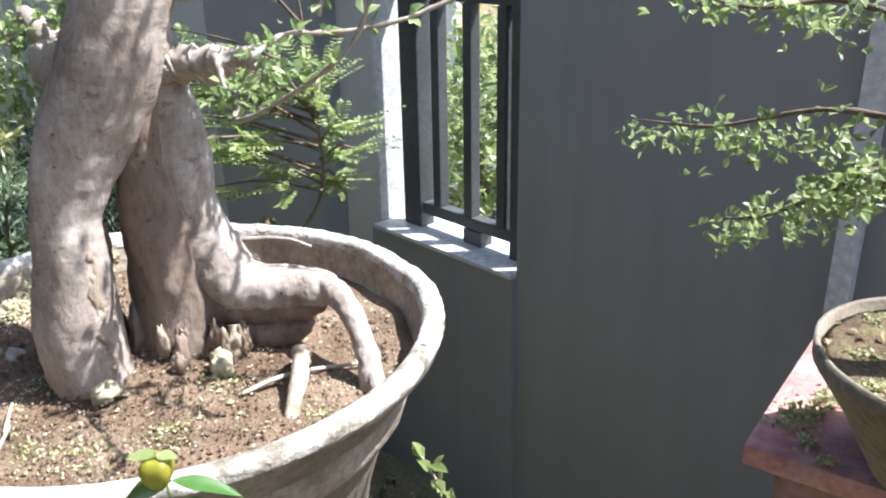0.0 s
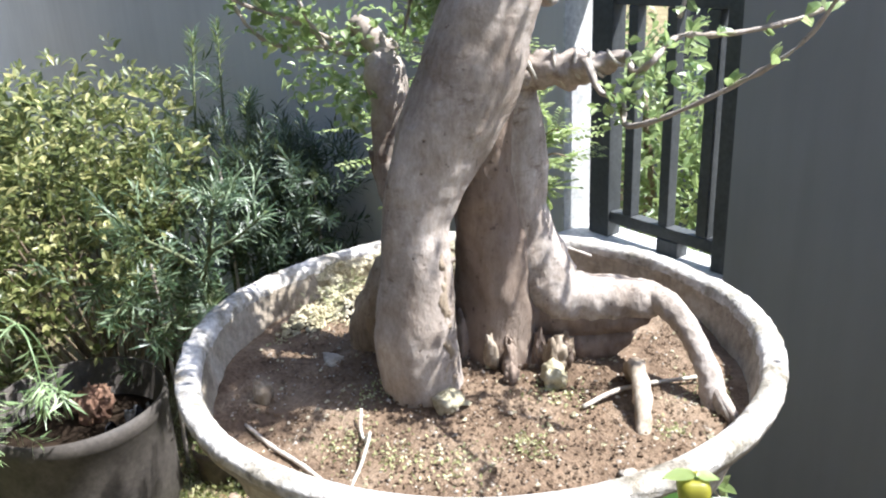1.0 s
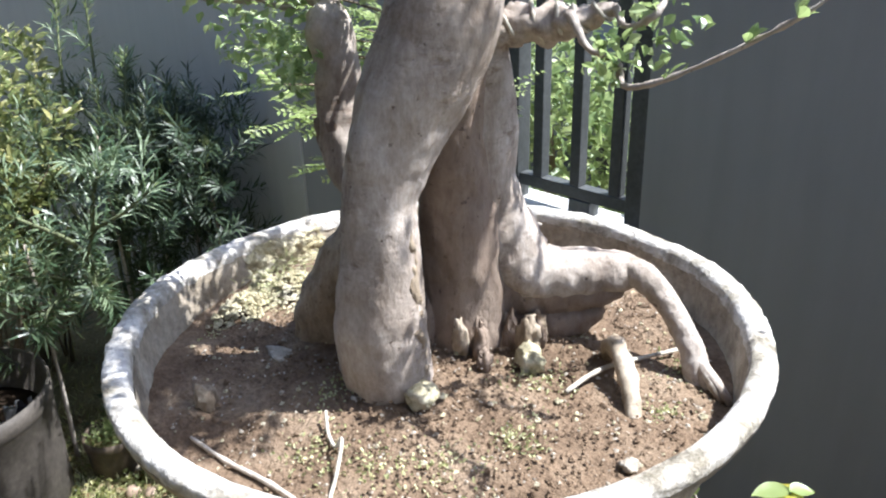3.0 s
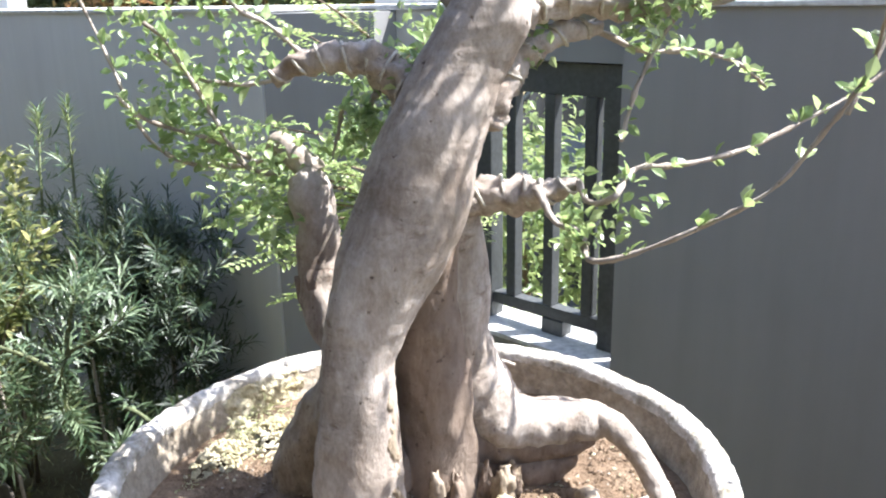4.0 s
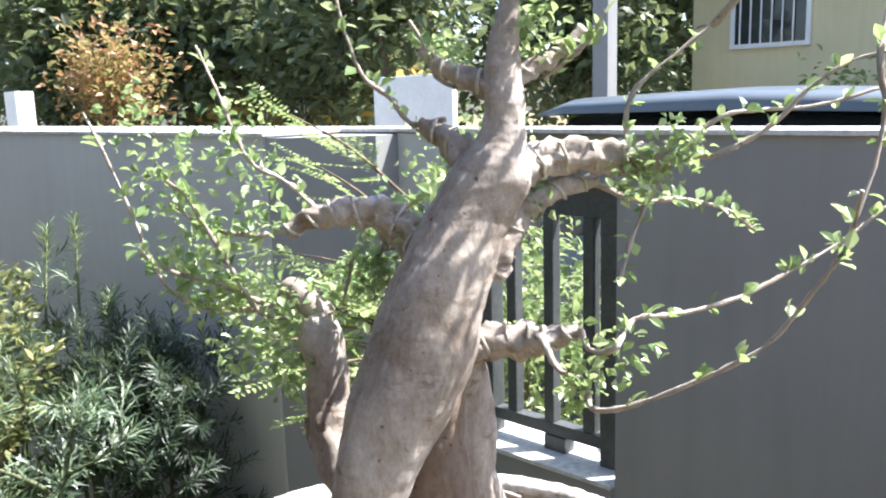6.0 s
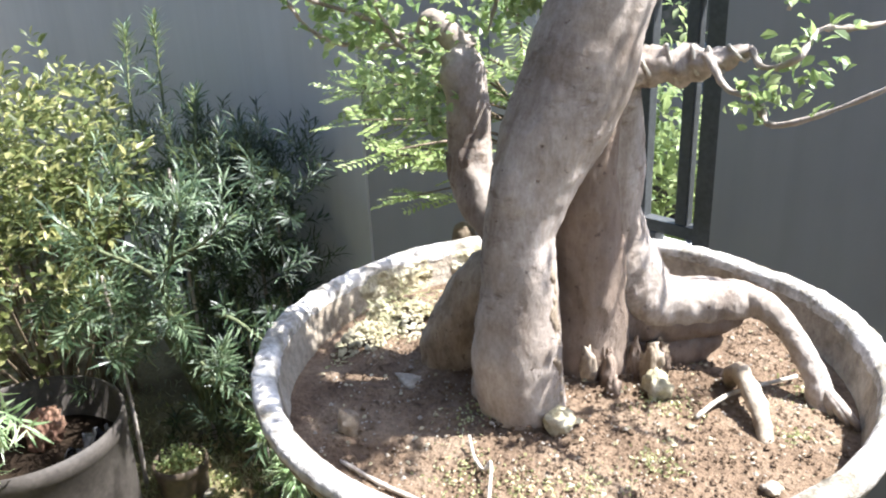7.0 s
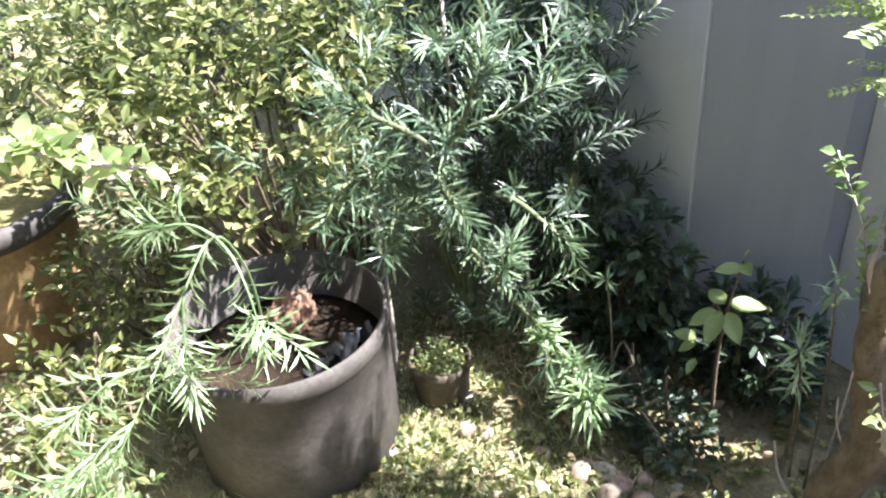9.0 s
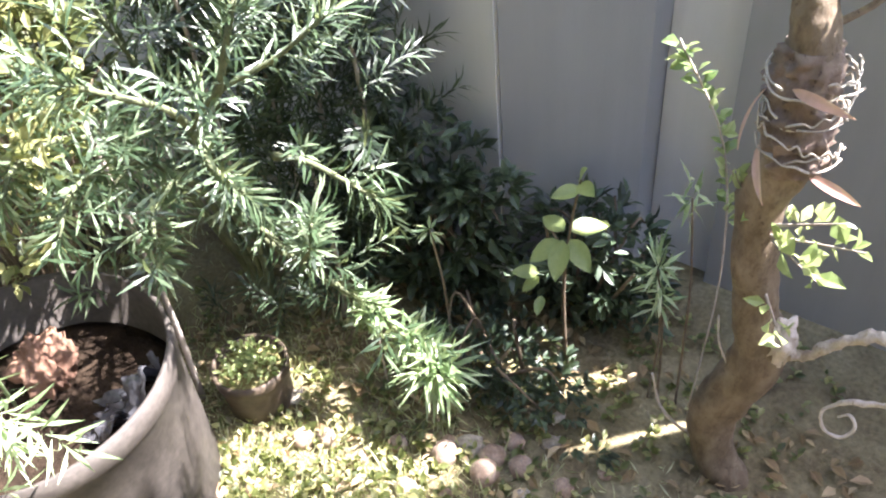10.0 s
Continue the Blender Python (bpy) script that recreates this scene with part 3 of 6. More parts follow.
def build_bonsai():
    tree = thing("bonsai_tree", (0, 0, 1.14), "old thick-trunked bonsai with pale bark, bare roots and wired limbs", "tree")
    trunk = [uwz(-0.045, -0.060, 1.09, 0.036), uwz(-0.050, -0.058, 1.13, 0.042), uwz(-0.057, -0.055, 1.20, 0.045), uwz(-0.053, -0.052, 1.265, 0.038), uwz(-0.052, -0.047, 1.33, 0.035),
             uwz(-0.028, -0.034, 1.40, 0.045), uwz(0.002, -0.020, 1.465, 0.050), uwz(0.024, -0.012, 1.526, 0.045), uwz(0.049, 0.0, 1.585, 0.040),
             uwz(0.076, 0.0, 1.632, 0.035), uwz(0.085, 0.0, 1.663, 0.023), uwz(0.087, 0.0, 1.695, 0.019), uwz(0.086, 0.004, 1.73, 0.016), uwz(0.092, 0.008, 1.77, 0.011), uwz(0.10, 0.01, 1.81, 0.006)]
    under(part("trunk", furrow(furrow(tube(trunk, 18, 96, 0.085, 9, flute=0.022), 0.0012, 26, 12), 0.0011, 24, 70), M_BARK), tree)
    leg = [uwz(0.030, 0.05, 1.08, 0.060), uwz(0.028, 0.045, 1.14, 0.052), uwz(0.026, 0.038, 1.22, 0.045), uwz(0.032, 0.030, 1.30, 0.041), uwz(0.038, 0.022, 1.38, 0.036),
           uwz(0.036, 0.012, 1.45, 0.028), uwz(0.038, 0.005, 1.50, 0.020)]
    under(part("second_trunk", furrow(furrow(tube(leg, 14, 72, 0.07, 14, flute=0.03), 0.0012, 34, 12), 0.0009, 30, 70), M_BARK), tree)
    # Dark mass between the trunks; the shade on the second trunk is its colour.
    hollow = [uwz(0.020, 0.020, 1.10, 0.048), uwz(0.020, 0.018, 1.17, 0.044), uwz(0.019, 0.014, 1.24, 0.041), uwz(0.018, 0.010, 1.31, 0.038), uwz(0.018, 0.004, 1.38, 0.033), uwz(0.022, -0.004, 1.43, 0.028), uwz(0.026, -0.006, 1.47, 0.018)]
    under(part("hollow", furrow(tube(hollow, 14, 60, 0.09, 22, flute=0.04), 0.0026, 45, 12), M_ROT_SHADE, label="dark rotten wood between the two trunks, coloured for the shade there"), tree)
    roots = [
        [uwz(0.043, 0.026, 1.34, 0.024), uwz(0.056, 0.03, 1.27, 0.034), uwz(0.082, 0.03, 1.222, 0.034), uwz(0.115, 0.03, 1.210, 0.028), uwz(0.150, 0.03, 1.211, 0.025), uwz(0.180, 0.028, 1.210, 0.022),
         uwz(0.196, 0.026, 1.209, 0.017), uwz(0.205, 0.025, 1.208, 0.008)],
        [uwz(0.172, 0.028, 1.214, 0.010), uwz(0.192, 0.022, 1.214, 0.0145), uwz(0.214, 0.004, 1.204, 0.0135), uwz(0.234, -0.020, 1.177, 0.0125), uwz(0.245, -0.042, 1.150, 0.0125), uwz(0.250, -0.056, 1.118, 0.015)],
        [uwz(-0.045, -0.01, 1.30, 0.012), uwz(-0.075, 0.015, 1.255, 0.030), uwz(-0.100, 0.035, 1.205, 0.038), uwz(-0.118, 0.045, 1.16, 0.040), uwz(-0.13, 0.05, 1.10, 0.036)],
        [uwz(0.06, 0.05, 1.20, 0.026), uwz(0.10, 0.08, 1.15, 0.02), uwz(0.13, 0.10, 1.11, 0.016)],
        [uwz(-0.065, -0.03, 1.20, 0.026), uwz(-0.080, -0.03, 1.14, 0.026), uwz(-0.085, -0.03, 1.10, 0.02)],
    ]
    for i, q in enumerate(roots):
        if i == 2:
            under(part("dead_wood", furrow(tube(q, 18, 80, 0.10, 26, flute=0.03), 0.0032, 50, 18), M_DEADWOOD, label="weathered brown dead stump beside the trunk"), tree)
        else:
            under(part("root", furrow(tube(q, 16, 52, 0.07, 24, flute=0.02), 0.0016, 60, 60), M_BARK), tree)
    for q in ([uwz(0.018, 0.012, 1.215, 0.006), uwz(0.022, 0.0, 1.18, 0.011), uwz(0.026, -0.006, 1.15, 0.017), uwz(0.030, -0.01, 1.11, 0.022)],
              [uwz(0.056, 0.02, 1.20, 0.004), uwz(0.060, 0.010, 1.17, 0.009), uwz(0.063, 0.004, 1.15, 0.014), uwz(0.066, 0.0, 1.11, 0.02)],
              [uwz(0.088, 0.0, 1.178, 0.006), uwz(0.090, -0.006, 1.158, 0.010), uwz(0.088, -0.01, 1.12, 0.013)]):
        under(part("dead_wood", tube(q, 12, 30, 0.5, 80), M_DEADWOOD, label="rough eroded dead wood at the trunk foot"), tree)
    slit = [uwz(-0.029, -0.0655, 1.30, 0.004), uwz(-0.0285, -0.069, 1.26, 0.009), uwz(-0.028, -0.0745, 1.20, 0.011), uwz(-0.024, -0.077, 1.15, 0.011), uwz(-0.020, -0.077, 1.12, 0.008)]
    under(part("dead_wood", furrow(tube(slit, 22, 40, 0.35, 95), 0.0024, 120, 40), M_DEADWOOD, label="strip of rough eroded wood down the trunk"), tree)
    # Two dark tubes take the place of the shadow below the arching root.
    for shade_mass in ([uwz(0.04, 0.03, 1.20, 0.034), uwz(0.08, 0.031, 1.193, 0.029), uwz(0.12, 0.032, 1.189, 0.024), uwz(0.155, 0.032, 1.190, 0.021), uwz(0.180, 0.029, 1.194, 0.015), uwz(0.188, 0.028, 1.196, 0.006)],
                [uwz(0.04, 0.034, 1.165, 0.034), uwz(0.08, 0.036, 1.158, 0.030), uwz(0.12, 0.037, 1.154, 0.026), uwz(0.15, 0.037, 1.160, 0.020), uwz(0.168, 0.036, 1.170, 0.010)]):
        under(part("dead_wood", furrow(tube(shade_mass, 14, 44, 0.10, 34), 0.0018, 70, 70), M_ROT_SHADE, label="dark mass standing in for the shade under the arching root"), tree)
    r = random.Random(17)
    for i in range(15):
        u, w = -0.03 + 0.0105 * i + r.gauss(0, 0.007), 0.004 - 0.032 * math.sin(i * 0.26) + r.gauss(0, 0.009)
        p = U * u + W * w
        h = r.uniform(0.014, 0.034)
        lump = rock_bm((p.x, p.y, soil_z(p.x, p.y) + h * r.uniform(-0.1, 0.7)), (r.uniform(0.006, 0.012), r.uniform(0.005, 0.009), h), 40 + i, 3)
        furrow(lump, 0.0022, 160, 50)
        under(part("dead_wood", lump, (M_ROT_SHADE, M_DEADWOOD, M_ROT_SHADE)[i % 3], label="rough eroded dead wood at the trunk foot", smooth=i % 2 == 0), tree)
    for i in range(5):
        a = -0.5 + 0.25 * i
        e = U * (0.252 + 0.006 * i - 0.01) + W * (-0.07 - 0.02 * math.sin(a * 3))
        tipz = soil_z(e.x, e.y) - 0.004
        o = U * 0.248 + W * -0.048
        under(part("rootlet", tube([(o.x, o.y, 1.148, 0.007), (e.x * 0.99, e.y * 0.99, 1.134, 0.005), (e.x, e.y, tipz, 0.0025)], 4, 8, 0.2, 60), M_BARK), tree)
    # the sawn-off side stem with a dark burl, and the wired limbs
    stub = [uwz(-0.07, 0.03, 1.29, 0.018), uwz(-0.093, 0.06, 1.335, 0.024), uwz(-0.098, 0.075, 1.38, 0.023), uwz(-0.098, 0.077, 1.43, 0.023), uwz(-0.105, 0.078, 1.462, 0.022), uwz(-0.114, 0.08, 1.476, 0.013)]
    under(part("side_stem", furrow(tube(stub, 12, 40, 0.12, 30), 0.0012, 60, 30), M_BARK), tree)
    burl = rock_bm(tuple(uwz(-0.106, 0.066, 1.355, 0)[:3]), (0.017, 0.017, 0.026), 6, 3)
    under(part("burl", burl, M_ROT_SHADE, label="dark rotted burl on the side stem"), tree)
    link = [uwz(-0.098, 0.085, 1.472, 0.016), uwz(-0.118, 0.09, 1.495, 0.013), uwz(-0.135, 0.1, 1.505, 0.009), (-0.174, -0.032, 1.49, 0.006)]
    under(part("limb", tube(link, 6, 14, 0.25, 60), M_BARK), tree)
    limbs = [
        [uwz(0.02, 0.0, 1.545, 0.02), uwz(-0.005, 0.02, 1.570, 0.018), uwz(-0.029, 0.03, 1.588, 0.016), uwz(-0.061, 0.035, 1.592, 0.014), uwz(-0.094, 0.04, 1.588, 0.011), uwz(-0.125, 0.045, 1.574, 0.007)],
        [uwz(0.04, 0.0, 1.452, 0.02), uwz(0.07, 0.0, 1.466, 0.017), uwz(0.105, -0.01, 1.468, 0.016), uwz(0.125, -0.02, 1.472, 0.011), uwz(0.15, -0.03, 1.482, 0.006)],
        [uwz(0.07, 0.0, 1.53, 0.014), uwz(0.088, 0.015, 1.567, 0.015), uwz(0.111, 0.03, 1.593, 0.014), uwz(0.149, 0.04, 1.610, 0.011), uwz(0.185, 0.06, 1.612, 0.007)],
        [uwz(0.09, 0.0, 1.628, 0.018), uwz(0.125, 0.02, 1.640, 0.017), uwz(0.17, 0.035, 1.640, 0.015), uwz(0.215, 0.045, 1.636, 0.014), uwz(0.255, 0.05, 1.634, 0.009)],
        [uwz(0.085, 0.0, 1.70, 0.011), uwz(0.06, 0.015, 1.715, 0.010), uwz(0.035, 0.03, 1.725, 0.008), uwz(0.012, 0.035, 1.745, 0.005)],
        [uwz(0.09, 0.0, 1.705, 0.010), uwz(0.115, 0.01, 1.725, 0.009), uwz(0.14, 0.02, 1.735, 0.007), uwz(0.165, 0.025, 1.76, 0.004)],
        [uwz(0.06, 0.0, 1.64, 0.018), uwz(0.035, 0.03, 1.66, 0.012), uwz(0.01, 0.045, 1.675, 0.007)],
    ]
    for q in limbs:
        under(part("limb", tube(q, 9, 22, 0.5, 75, flute=0.07), M_BARK), tree)
        # old training wire wound round the limb
        path = curve_points(q, 10)
        coil = []
        for i, c in enumerate(path[6:]):
            d = Vector(path[min(len(path) - 1, i + 7)][:3] - path[i + 5][:3]).normalized()
            s = d.orthogonal().normalized()
            o = Matrix.Rotation(i * 0.9, 3, d) @ s
            coil.append((*(Vector(c[:3]) + o * (c[3] + 0.0012)), 0.0019))
        under(part("wire", tube(coil, 1, 5), M_STRING), tree)
    twigs = [
        [(-0.174, -0.032, 1.488), (-0.206, -0.054, 1.479), (-0.252, -0.090, 1.486), (-0.280, -0.108, 1.511), (-0.298, -0.116, 1.547), (-0.310, -0.118, 1.574), (-0.332, -0.130, 1.637), (-0.355, -0.143, 1.695)],
        [(-0.109, -0.024, 1.588), (-0.124, -0.029, 1.602), (-0.143, -0.040, 1.621), (-0.171, -0.058, 1.639), (-0.188, -0.066, 1.672), (-0.206, -0.074, 1.721), (-0.222, -0.081, 1.758)],
        [(-0.158, -0.031, 1.474), (-0.172, -0.056, 1.480), (-0.180, -0.075, 1.510), (-0.182, -0.089, 1.541), (-0.198, -0.116, 1.604), (-0.206, -0.135, 1.627)],
        [(0.147, 0.218, 1.632), (0.163, 0.233, 1.650), (0.189, 0.260, 1.675), (0.248, 0.319, 1.680), (0.297, 0.368, 1.696)],
        [(0.100, 0.058, 1.480), (0.127, 0.052, 1.453), (0.156, 0.048, 1.449), (0.175, 0.033, 1.433), (0.209, 0.035, 1.442), (0.261, 0.053, 1.471), (0.306, 0.065, 1.503), (0.339, 0.066, 1.549), (0.365, 0.058, 1.592), (0.377, 0.038, 1.630)],
        [(0.128, 0.085, 1.483), (0.150, 0.070, 1.470), (0.188, 0.047, 1.485), (0.185, 0.084, 1.502), (0.206, 0.125, 1.501), (0.239, 0.179, 1.511), (0.269, 0.229, 1.532), (0.300, 0.280, 1.559), (0.331, 0.331, 1.597)],
        [(0.087, 0.172, 1.610), (0.114, 0.213, 1.588), (0.142, 0.255, 1.587), (0.172, 0.299, 1.573), (0.190, 0.331, 1.547)],
        [(0.148, 0.218, 1.629), (0.132, 0.193, 1.582), (0.124, 0.176, 1.539), (0.122, 0.165, 1.507)],
        [(-0.010, 0.060, 1.678), (-0.034, 0.037, 1.674), (-0.049, 0.022, 1.700), (-0.067, 0.004, 1.722), (-0.077, -0.006, 1.760), (-0.082, -0.012, 1.796)],
        [(0.022, 0.065, 1.718), (0.012, 0.054, 1.708), (-0.003, 0.039, 1.719), (-0.010, 0.033, 1.745), (-0.020, 0.023, 1.771)],
        [(0.075, 0.104, 1.714), (0.095, 0.113, 1.729), (0.113, 0.123, 1.748), (0.128, 0.128, 1.772)],
        [(0.111, 0.196, 1.640), (0.111, 0.196, 1.684), (0.123, 0.208, 1.711), (0.147, 0.232, 1.737), (0.171, 0.256, 1.763)],
        [(0.147, 0.218, 1.632), (0.182, 0.252, 1.636), (0.223, 0.276, 1.662), (0.254, 0.290, 1.698), (0.289, 0.307, 1.723), (0.326, 0.326, 1.731)],
        [(0.319, 0.310, 1.790), (0.328, 0.239, 1.724), (0.337, 0.231, 1.677), (0.333, 0.209, 1.612), (0.319, 0.177, 1.547)],
        [(-0.040, 0.0, 1.560), (-0.074, 0.011, 1.535), (-0.086, -0.001, 1.542), (-0.091, -0.006, 1.519), (-0.096, -0.011, 1.496)],
        [(-0.13, -0.02, 1.575), (-0.17, -0.06, 1.565), (-0.215, -0.09, 1.575), (-0.25, -0.11, 1.60)],
        [(-0.18, -0.05, 1.49), (-0.2, -0.09, 1.515), (-0.235, -0.13, 1.535), (-0.25, -0.15, 1.56)],
        # These last two rear twigs are added to dapple the pot's left rim.
        [(0.0, 0.05, 1.57), (-0.06, 0.09, 1.60), (-0.12, 0.18, 1.61), (-0.11, 0.25, 1.65)],
        [(-0.06, 0.09, 1.60), (-0.13, 0.11, 1.575), (-0.19, 0.14, 1.555)],
    ]
    dense = {17: 0.006, 18: 0.006, 2: 0.009, 6: 0.006, 10: 0.008, 14: 0.008, 15: 0.009, 16: 0.008, 7: 0.012, 8: 0.016, 9: 0.012}
    for i, q in enumerate(twigs):
        n = len(q)
        under(part("twig", tube([(*p, 0.0031 - 0.0019 * k / n) for k, p in enumerate(q)], 7, 8, 0.8, 110), M_TWIG), tree)
        lv = Leaves()
        leafy_twig(lv, q, dense.get(i, 0.042), 0.019 if i in (0, 1, 2, 15, 16, 10) else 0.0150, 0.12, 2 if i in dense else 4)
        under(lv.done("foliage", M_LEAF), tree)
    # short leafy sprays close to the limbs and low on the side stem
    lv = Leaves()
    for c, s, k in (((-0.16, -0.03, 1.49), 0.05, 60), ((-0.21, -0.07, 1.50), 0.05, 60), ((-0.235, -0.09, 1.56), 0.05, 50), ((-0.27, -0.09, 1.63), 0.06, 42), ((-0.31, -0.11, 1.69), 0.05, 26), ((-0.20, -0.06, 1.67), 0.05, 36), ((-0.15, -0.05, 1.44), 0.04, 40), ((-0.15, -0.10, 1.45), 0.045, 34), ((-0.055, 0.0, 1.53), 0.035, 60), ((-0.02, 0.02, 1.575), 0.03, 26),
                    ((0.175, 0.07, 1.475), 0.04, 26), ((-0.20, -0.03, 1.60), 0.06, 40), ((-0.26, -0.09, 1.52), 0.05, 40), ((-0.12, 0.02, 1.50), 0.04, 50), ((0.14, 0.17, 1.625), 0.035, 50), ((0.165, 0.21, 1.645), 0.035, 45), ((0.07, 0.09, 1.76), 0.045, 60), ((-0.01, 0.06, 1.74), 0.035, 40), ((-0.13, -0.06, 1.41), 0.02, 14),
                    ((0.16, 0.045, 1.45), 0.03, 22), ((0.06, 0.10, 1.60), 0.025, 20),
                    ((-0.12, 0.18, 1.61), 0.07, 80), ((-0.17, 0.12, 1.56), 0.05, 50), ((-0.10, 0.24, 1.66), 0.06, 60)):
        for _ in range(int(k * 2.3)):
            at = Vector(c) + any_way() * s * rnd.uniform(0.2, 1.0)
            z = rnd.uniform(0.008, 0.0155)
            lv.blade(at, any_way(0.2), any_way(1.5), z, z * 0.62, 0.2, 0.15)
    under(lv.done("foliage", M_LEAF), tree)
    # upper crown, unseen above the limbs, added to shade the trunk and dapple the rim
    for b, e in (((0.07, 0.075, 1.80), (0.10, 0.20, 1.97)), ((0.07, 0.075, 1.80), (0.17, 0.13, 1.97)), ((0.17, 0.256, 1.76), (0.30, 0.30, 1.90)),
                 ((0.07, 0.075, 1.80), (0.21, 0.12, 1.90)), ((0.15, 0.105, 1.86), (0.26, 0.17, 1.93)), ((0.15, 0.105, 1.86), (0.27, 0.13, 1.98)), ((0.21, 0.12, 1.90), (0.28, 0.21, 1.97))):
        b, e = Vector(b), Vector(e)
        m = b.lerp(e, 0.5) + Vector((0.012, -0.01, 0.015))
        under(part("twig", tube([(*b, 0.004), (*m, 0.003), (*e, 0.0014)], 6, 8, 0.6, 100), M_TWIG), tree)
        lv = Leaves()
        leafy_twig(lv, [b, m, e], 0.010, 0.019, 0.2, 2)
        for _ in range(110):
            at = m.lerp(e, rnd.uniform(-0.5, 1.1)) + any_way() * rnd.uniform(0.01, 0.06)
            z = rnd.uniform(0.012, 0.02)
            lv.blade(at, any_way(0.2), any_way(1.5), z, z * 0.62, 0.2, 0.15)
        under(lv.done("foliage", M_LEAF), tree)
    return tree


build_bonsai()


# ---- plants by the wall ----
def round_pot(name, at, top, low, height, mat, label, soil_mat=M_SOIL, lip=0.012, group="", deep=0.055, band=0.025):
    p = thing(name, at, label, "plant pot", group)
    wall = 0.012 if lip > 0.008 else 0.005
    prof = [(top - wall, height - deep - 0.015), (top - wall, height - 0.002), (top - wall * 0.5, height), (top + lip, height), (top + lip, height - band), (top, height - band - 0.005), (top - (top - low) * 0.5, height * 0.5), (low, 0.01), (low - 0.01, 0.0)]
    part("body", lathe(prof, 96, 0.0012, close=True), mat, p)
    part("soil", lathe([(top - wall - 0.003, height - deep)] + [(top * k / 8, height - deep + 0.008 - 0.001 * k) for k in (7, 6, 5, 4, 3, 2, 1)] + [(0.005, height - deep + 0.008)], 72, 0.004, close=True), soil_mat, p)
    return p


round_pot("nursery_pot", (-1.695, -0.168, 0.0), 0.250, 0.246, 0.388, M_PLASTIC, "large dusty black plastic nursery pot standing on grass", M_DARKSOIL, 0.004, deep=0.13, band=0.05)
round_pot("nursery_pot", (-2.62, -0.68, 0.0), 0.25, 0.21, 0.46, M_TAN, "tan nursery pot with a dark rim and mossy soil", M_MOSS)
part("rim", lathe([(0.2500, 0.405), (0.2715, 0.405), (0.2730, 0.468), (0.2450, 0.468)], 72, 0.002, close=False), M_PLASTIC, bpy.data.objects["nursery_pot.001"], "dusty black rim band")
seedling_bag = round_pot("seedling_bag", (-1.60, 0.19, 0.0), 0.078, 0.07, 0.13, M_WEEDBAG, "small muddy seedling bag with weeds growing in it", M_MOSS, 0.003, deep=0.02)
weed = Leaves()
for _ in range(260):
    a, k = rnd.uniform(0, 6.3), rnd.uniform(0, 0.07)
    weed.blade((k * math.cos(a), k * math.sin(a), 0.115 + 0.02 * rnd.random() + 0.015 * (1 - k / 0.07)), any_way(0.6), any_way(1.6), rnd.uniform(0.010, 0.022), 0.009, 0.15, 0.1)
weed.done("weed", M_LIME, seedling_bag, "bright little weeds")


def shrub(name, base, centre, radii, stems, count, size, mat, label, seed, stem_mat=M_BARK2, parts=6):
    r = random.Random(seed)
    p = thing(name, base, label, "shrub")
    leaves = [Leaves() for _ in range(parts)]
    for i in range(stems):
        a = 2 * math.pi * i / stems + r.uniform(-0.3, 0.3)
        k = math.sqrt(r.uniform(0.05, 1))
        tip = Vector(centre) + Vector((math.cos(a) * radii[0] * k, math.sin(a) * radii[1] * k, radii[2] * r.uniform(0.1, 0.95)))
        b = Vector(base) + Vector((r.uniform(-0.05, 0.05), r.uniform(-0.05, 0.05), 0.0))
        mid = b.lerp(tip, 0.5) + Vector((r.uniform(-0.05, 0.05), r.uniform(-0.05, 0.05), 0.1))
        tip = b.lerp(tip, 0.72)
        q = [(*b, 0.005), (*mid, 0.0035), (*tip, 0.0015)]
        under(part("stem", tube(q, 6, 6, 0.2, 30), stem_mat), p)
    for i in range(count):
        while True:
            d = Vector((r.uniform(-1, 1), r.uniform(-1, 1), r.uniform(-1, 1)))
            if 0.3 < d.length < 1:
                break
        if noise.noise(d * 3.6 + Vector((0, seed, 0))) < 0.03:
            continue
        lump = 0.75 + 0.45 * noise.noise(d * 2.2 + Vector((seed, 0, 0)))
        at = Vector(centre) + Vector([d[j] * radii[j] * lump for j in range(3)])
        d0 = Vector((d.x, d.y, abs(d.z) * 0.6 + 0.2)).normalized()
        for _ in range(5):
            w = (d0 + Vector((r.gauss(0, 0.9), r.gauss(0, 0.9), r.gauss(0, 0.6)))).normalized()
            s = size * r.uniform(0.6, 1.3)
            leaves[i % parts].blade(at + w * s * 0.3, w, Vector((r.gauss(0, 0.5), r.gauss(0, 0.5), 1)), s, s * 0.45, 0.18, r.uniform(0, 0.3))
    for lv in leaves:
        under(lv.done("foliage", mat), p)
    return p


shrub("leafy_shrub", (-2.1, 0.05, 0), (-2.17, -0.05, 0.82), (0.64, 0.58, 0.56), 34, 2900, 0.039, M_SHRUB, "dense shrub with small yellow-green leaves", 3)
shrub("leafy_shrub", (-2.35, 0.32, 0), (-2.36, 0.30, 0.86), (0.42, 0.30, 0.50), 14, 900, 0.039, M_SHRUB, "dense shrub with small yellow-green leaves", 4)
shrub("leafy_shrub", (-2.9, -0.1, 0), (-3.0, -0.2, 0.62), (0.7, 0.8, 0.62), 14, 1300, 0.045, M_SHRUB, "dense shrub with small yellow-green leaves", 5)


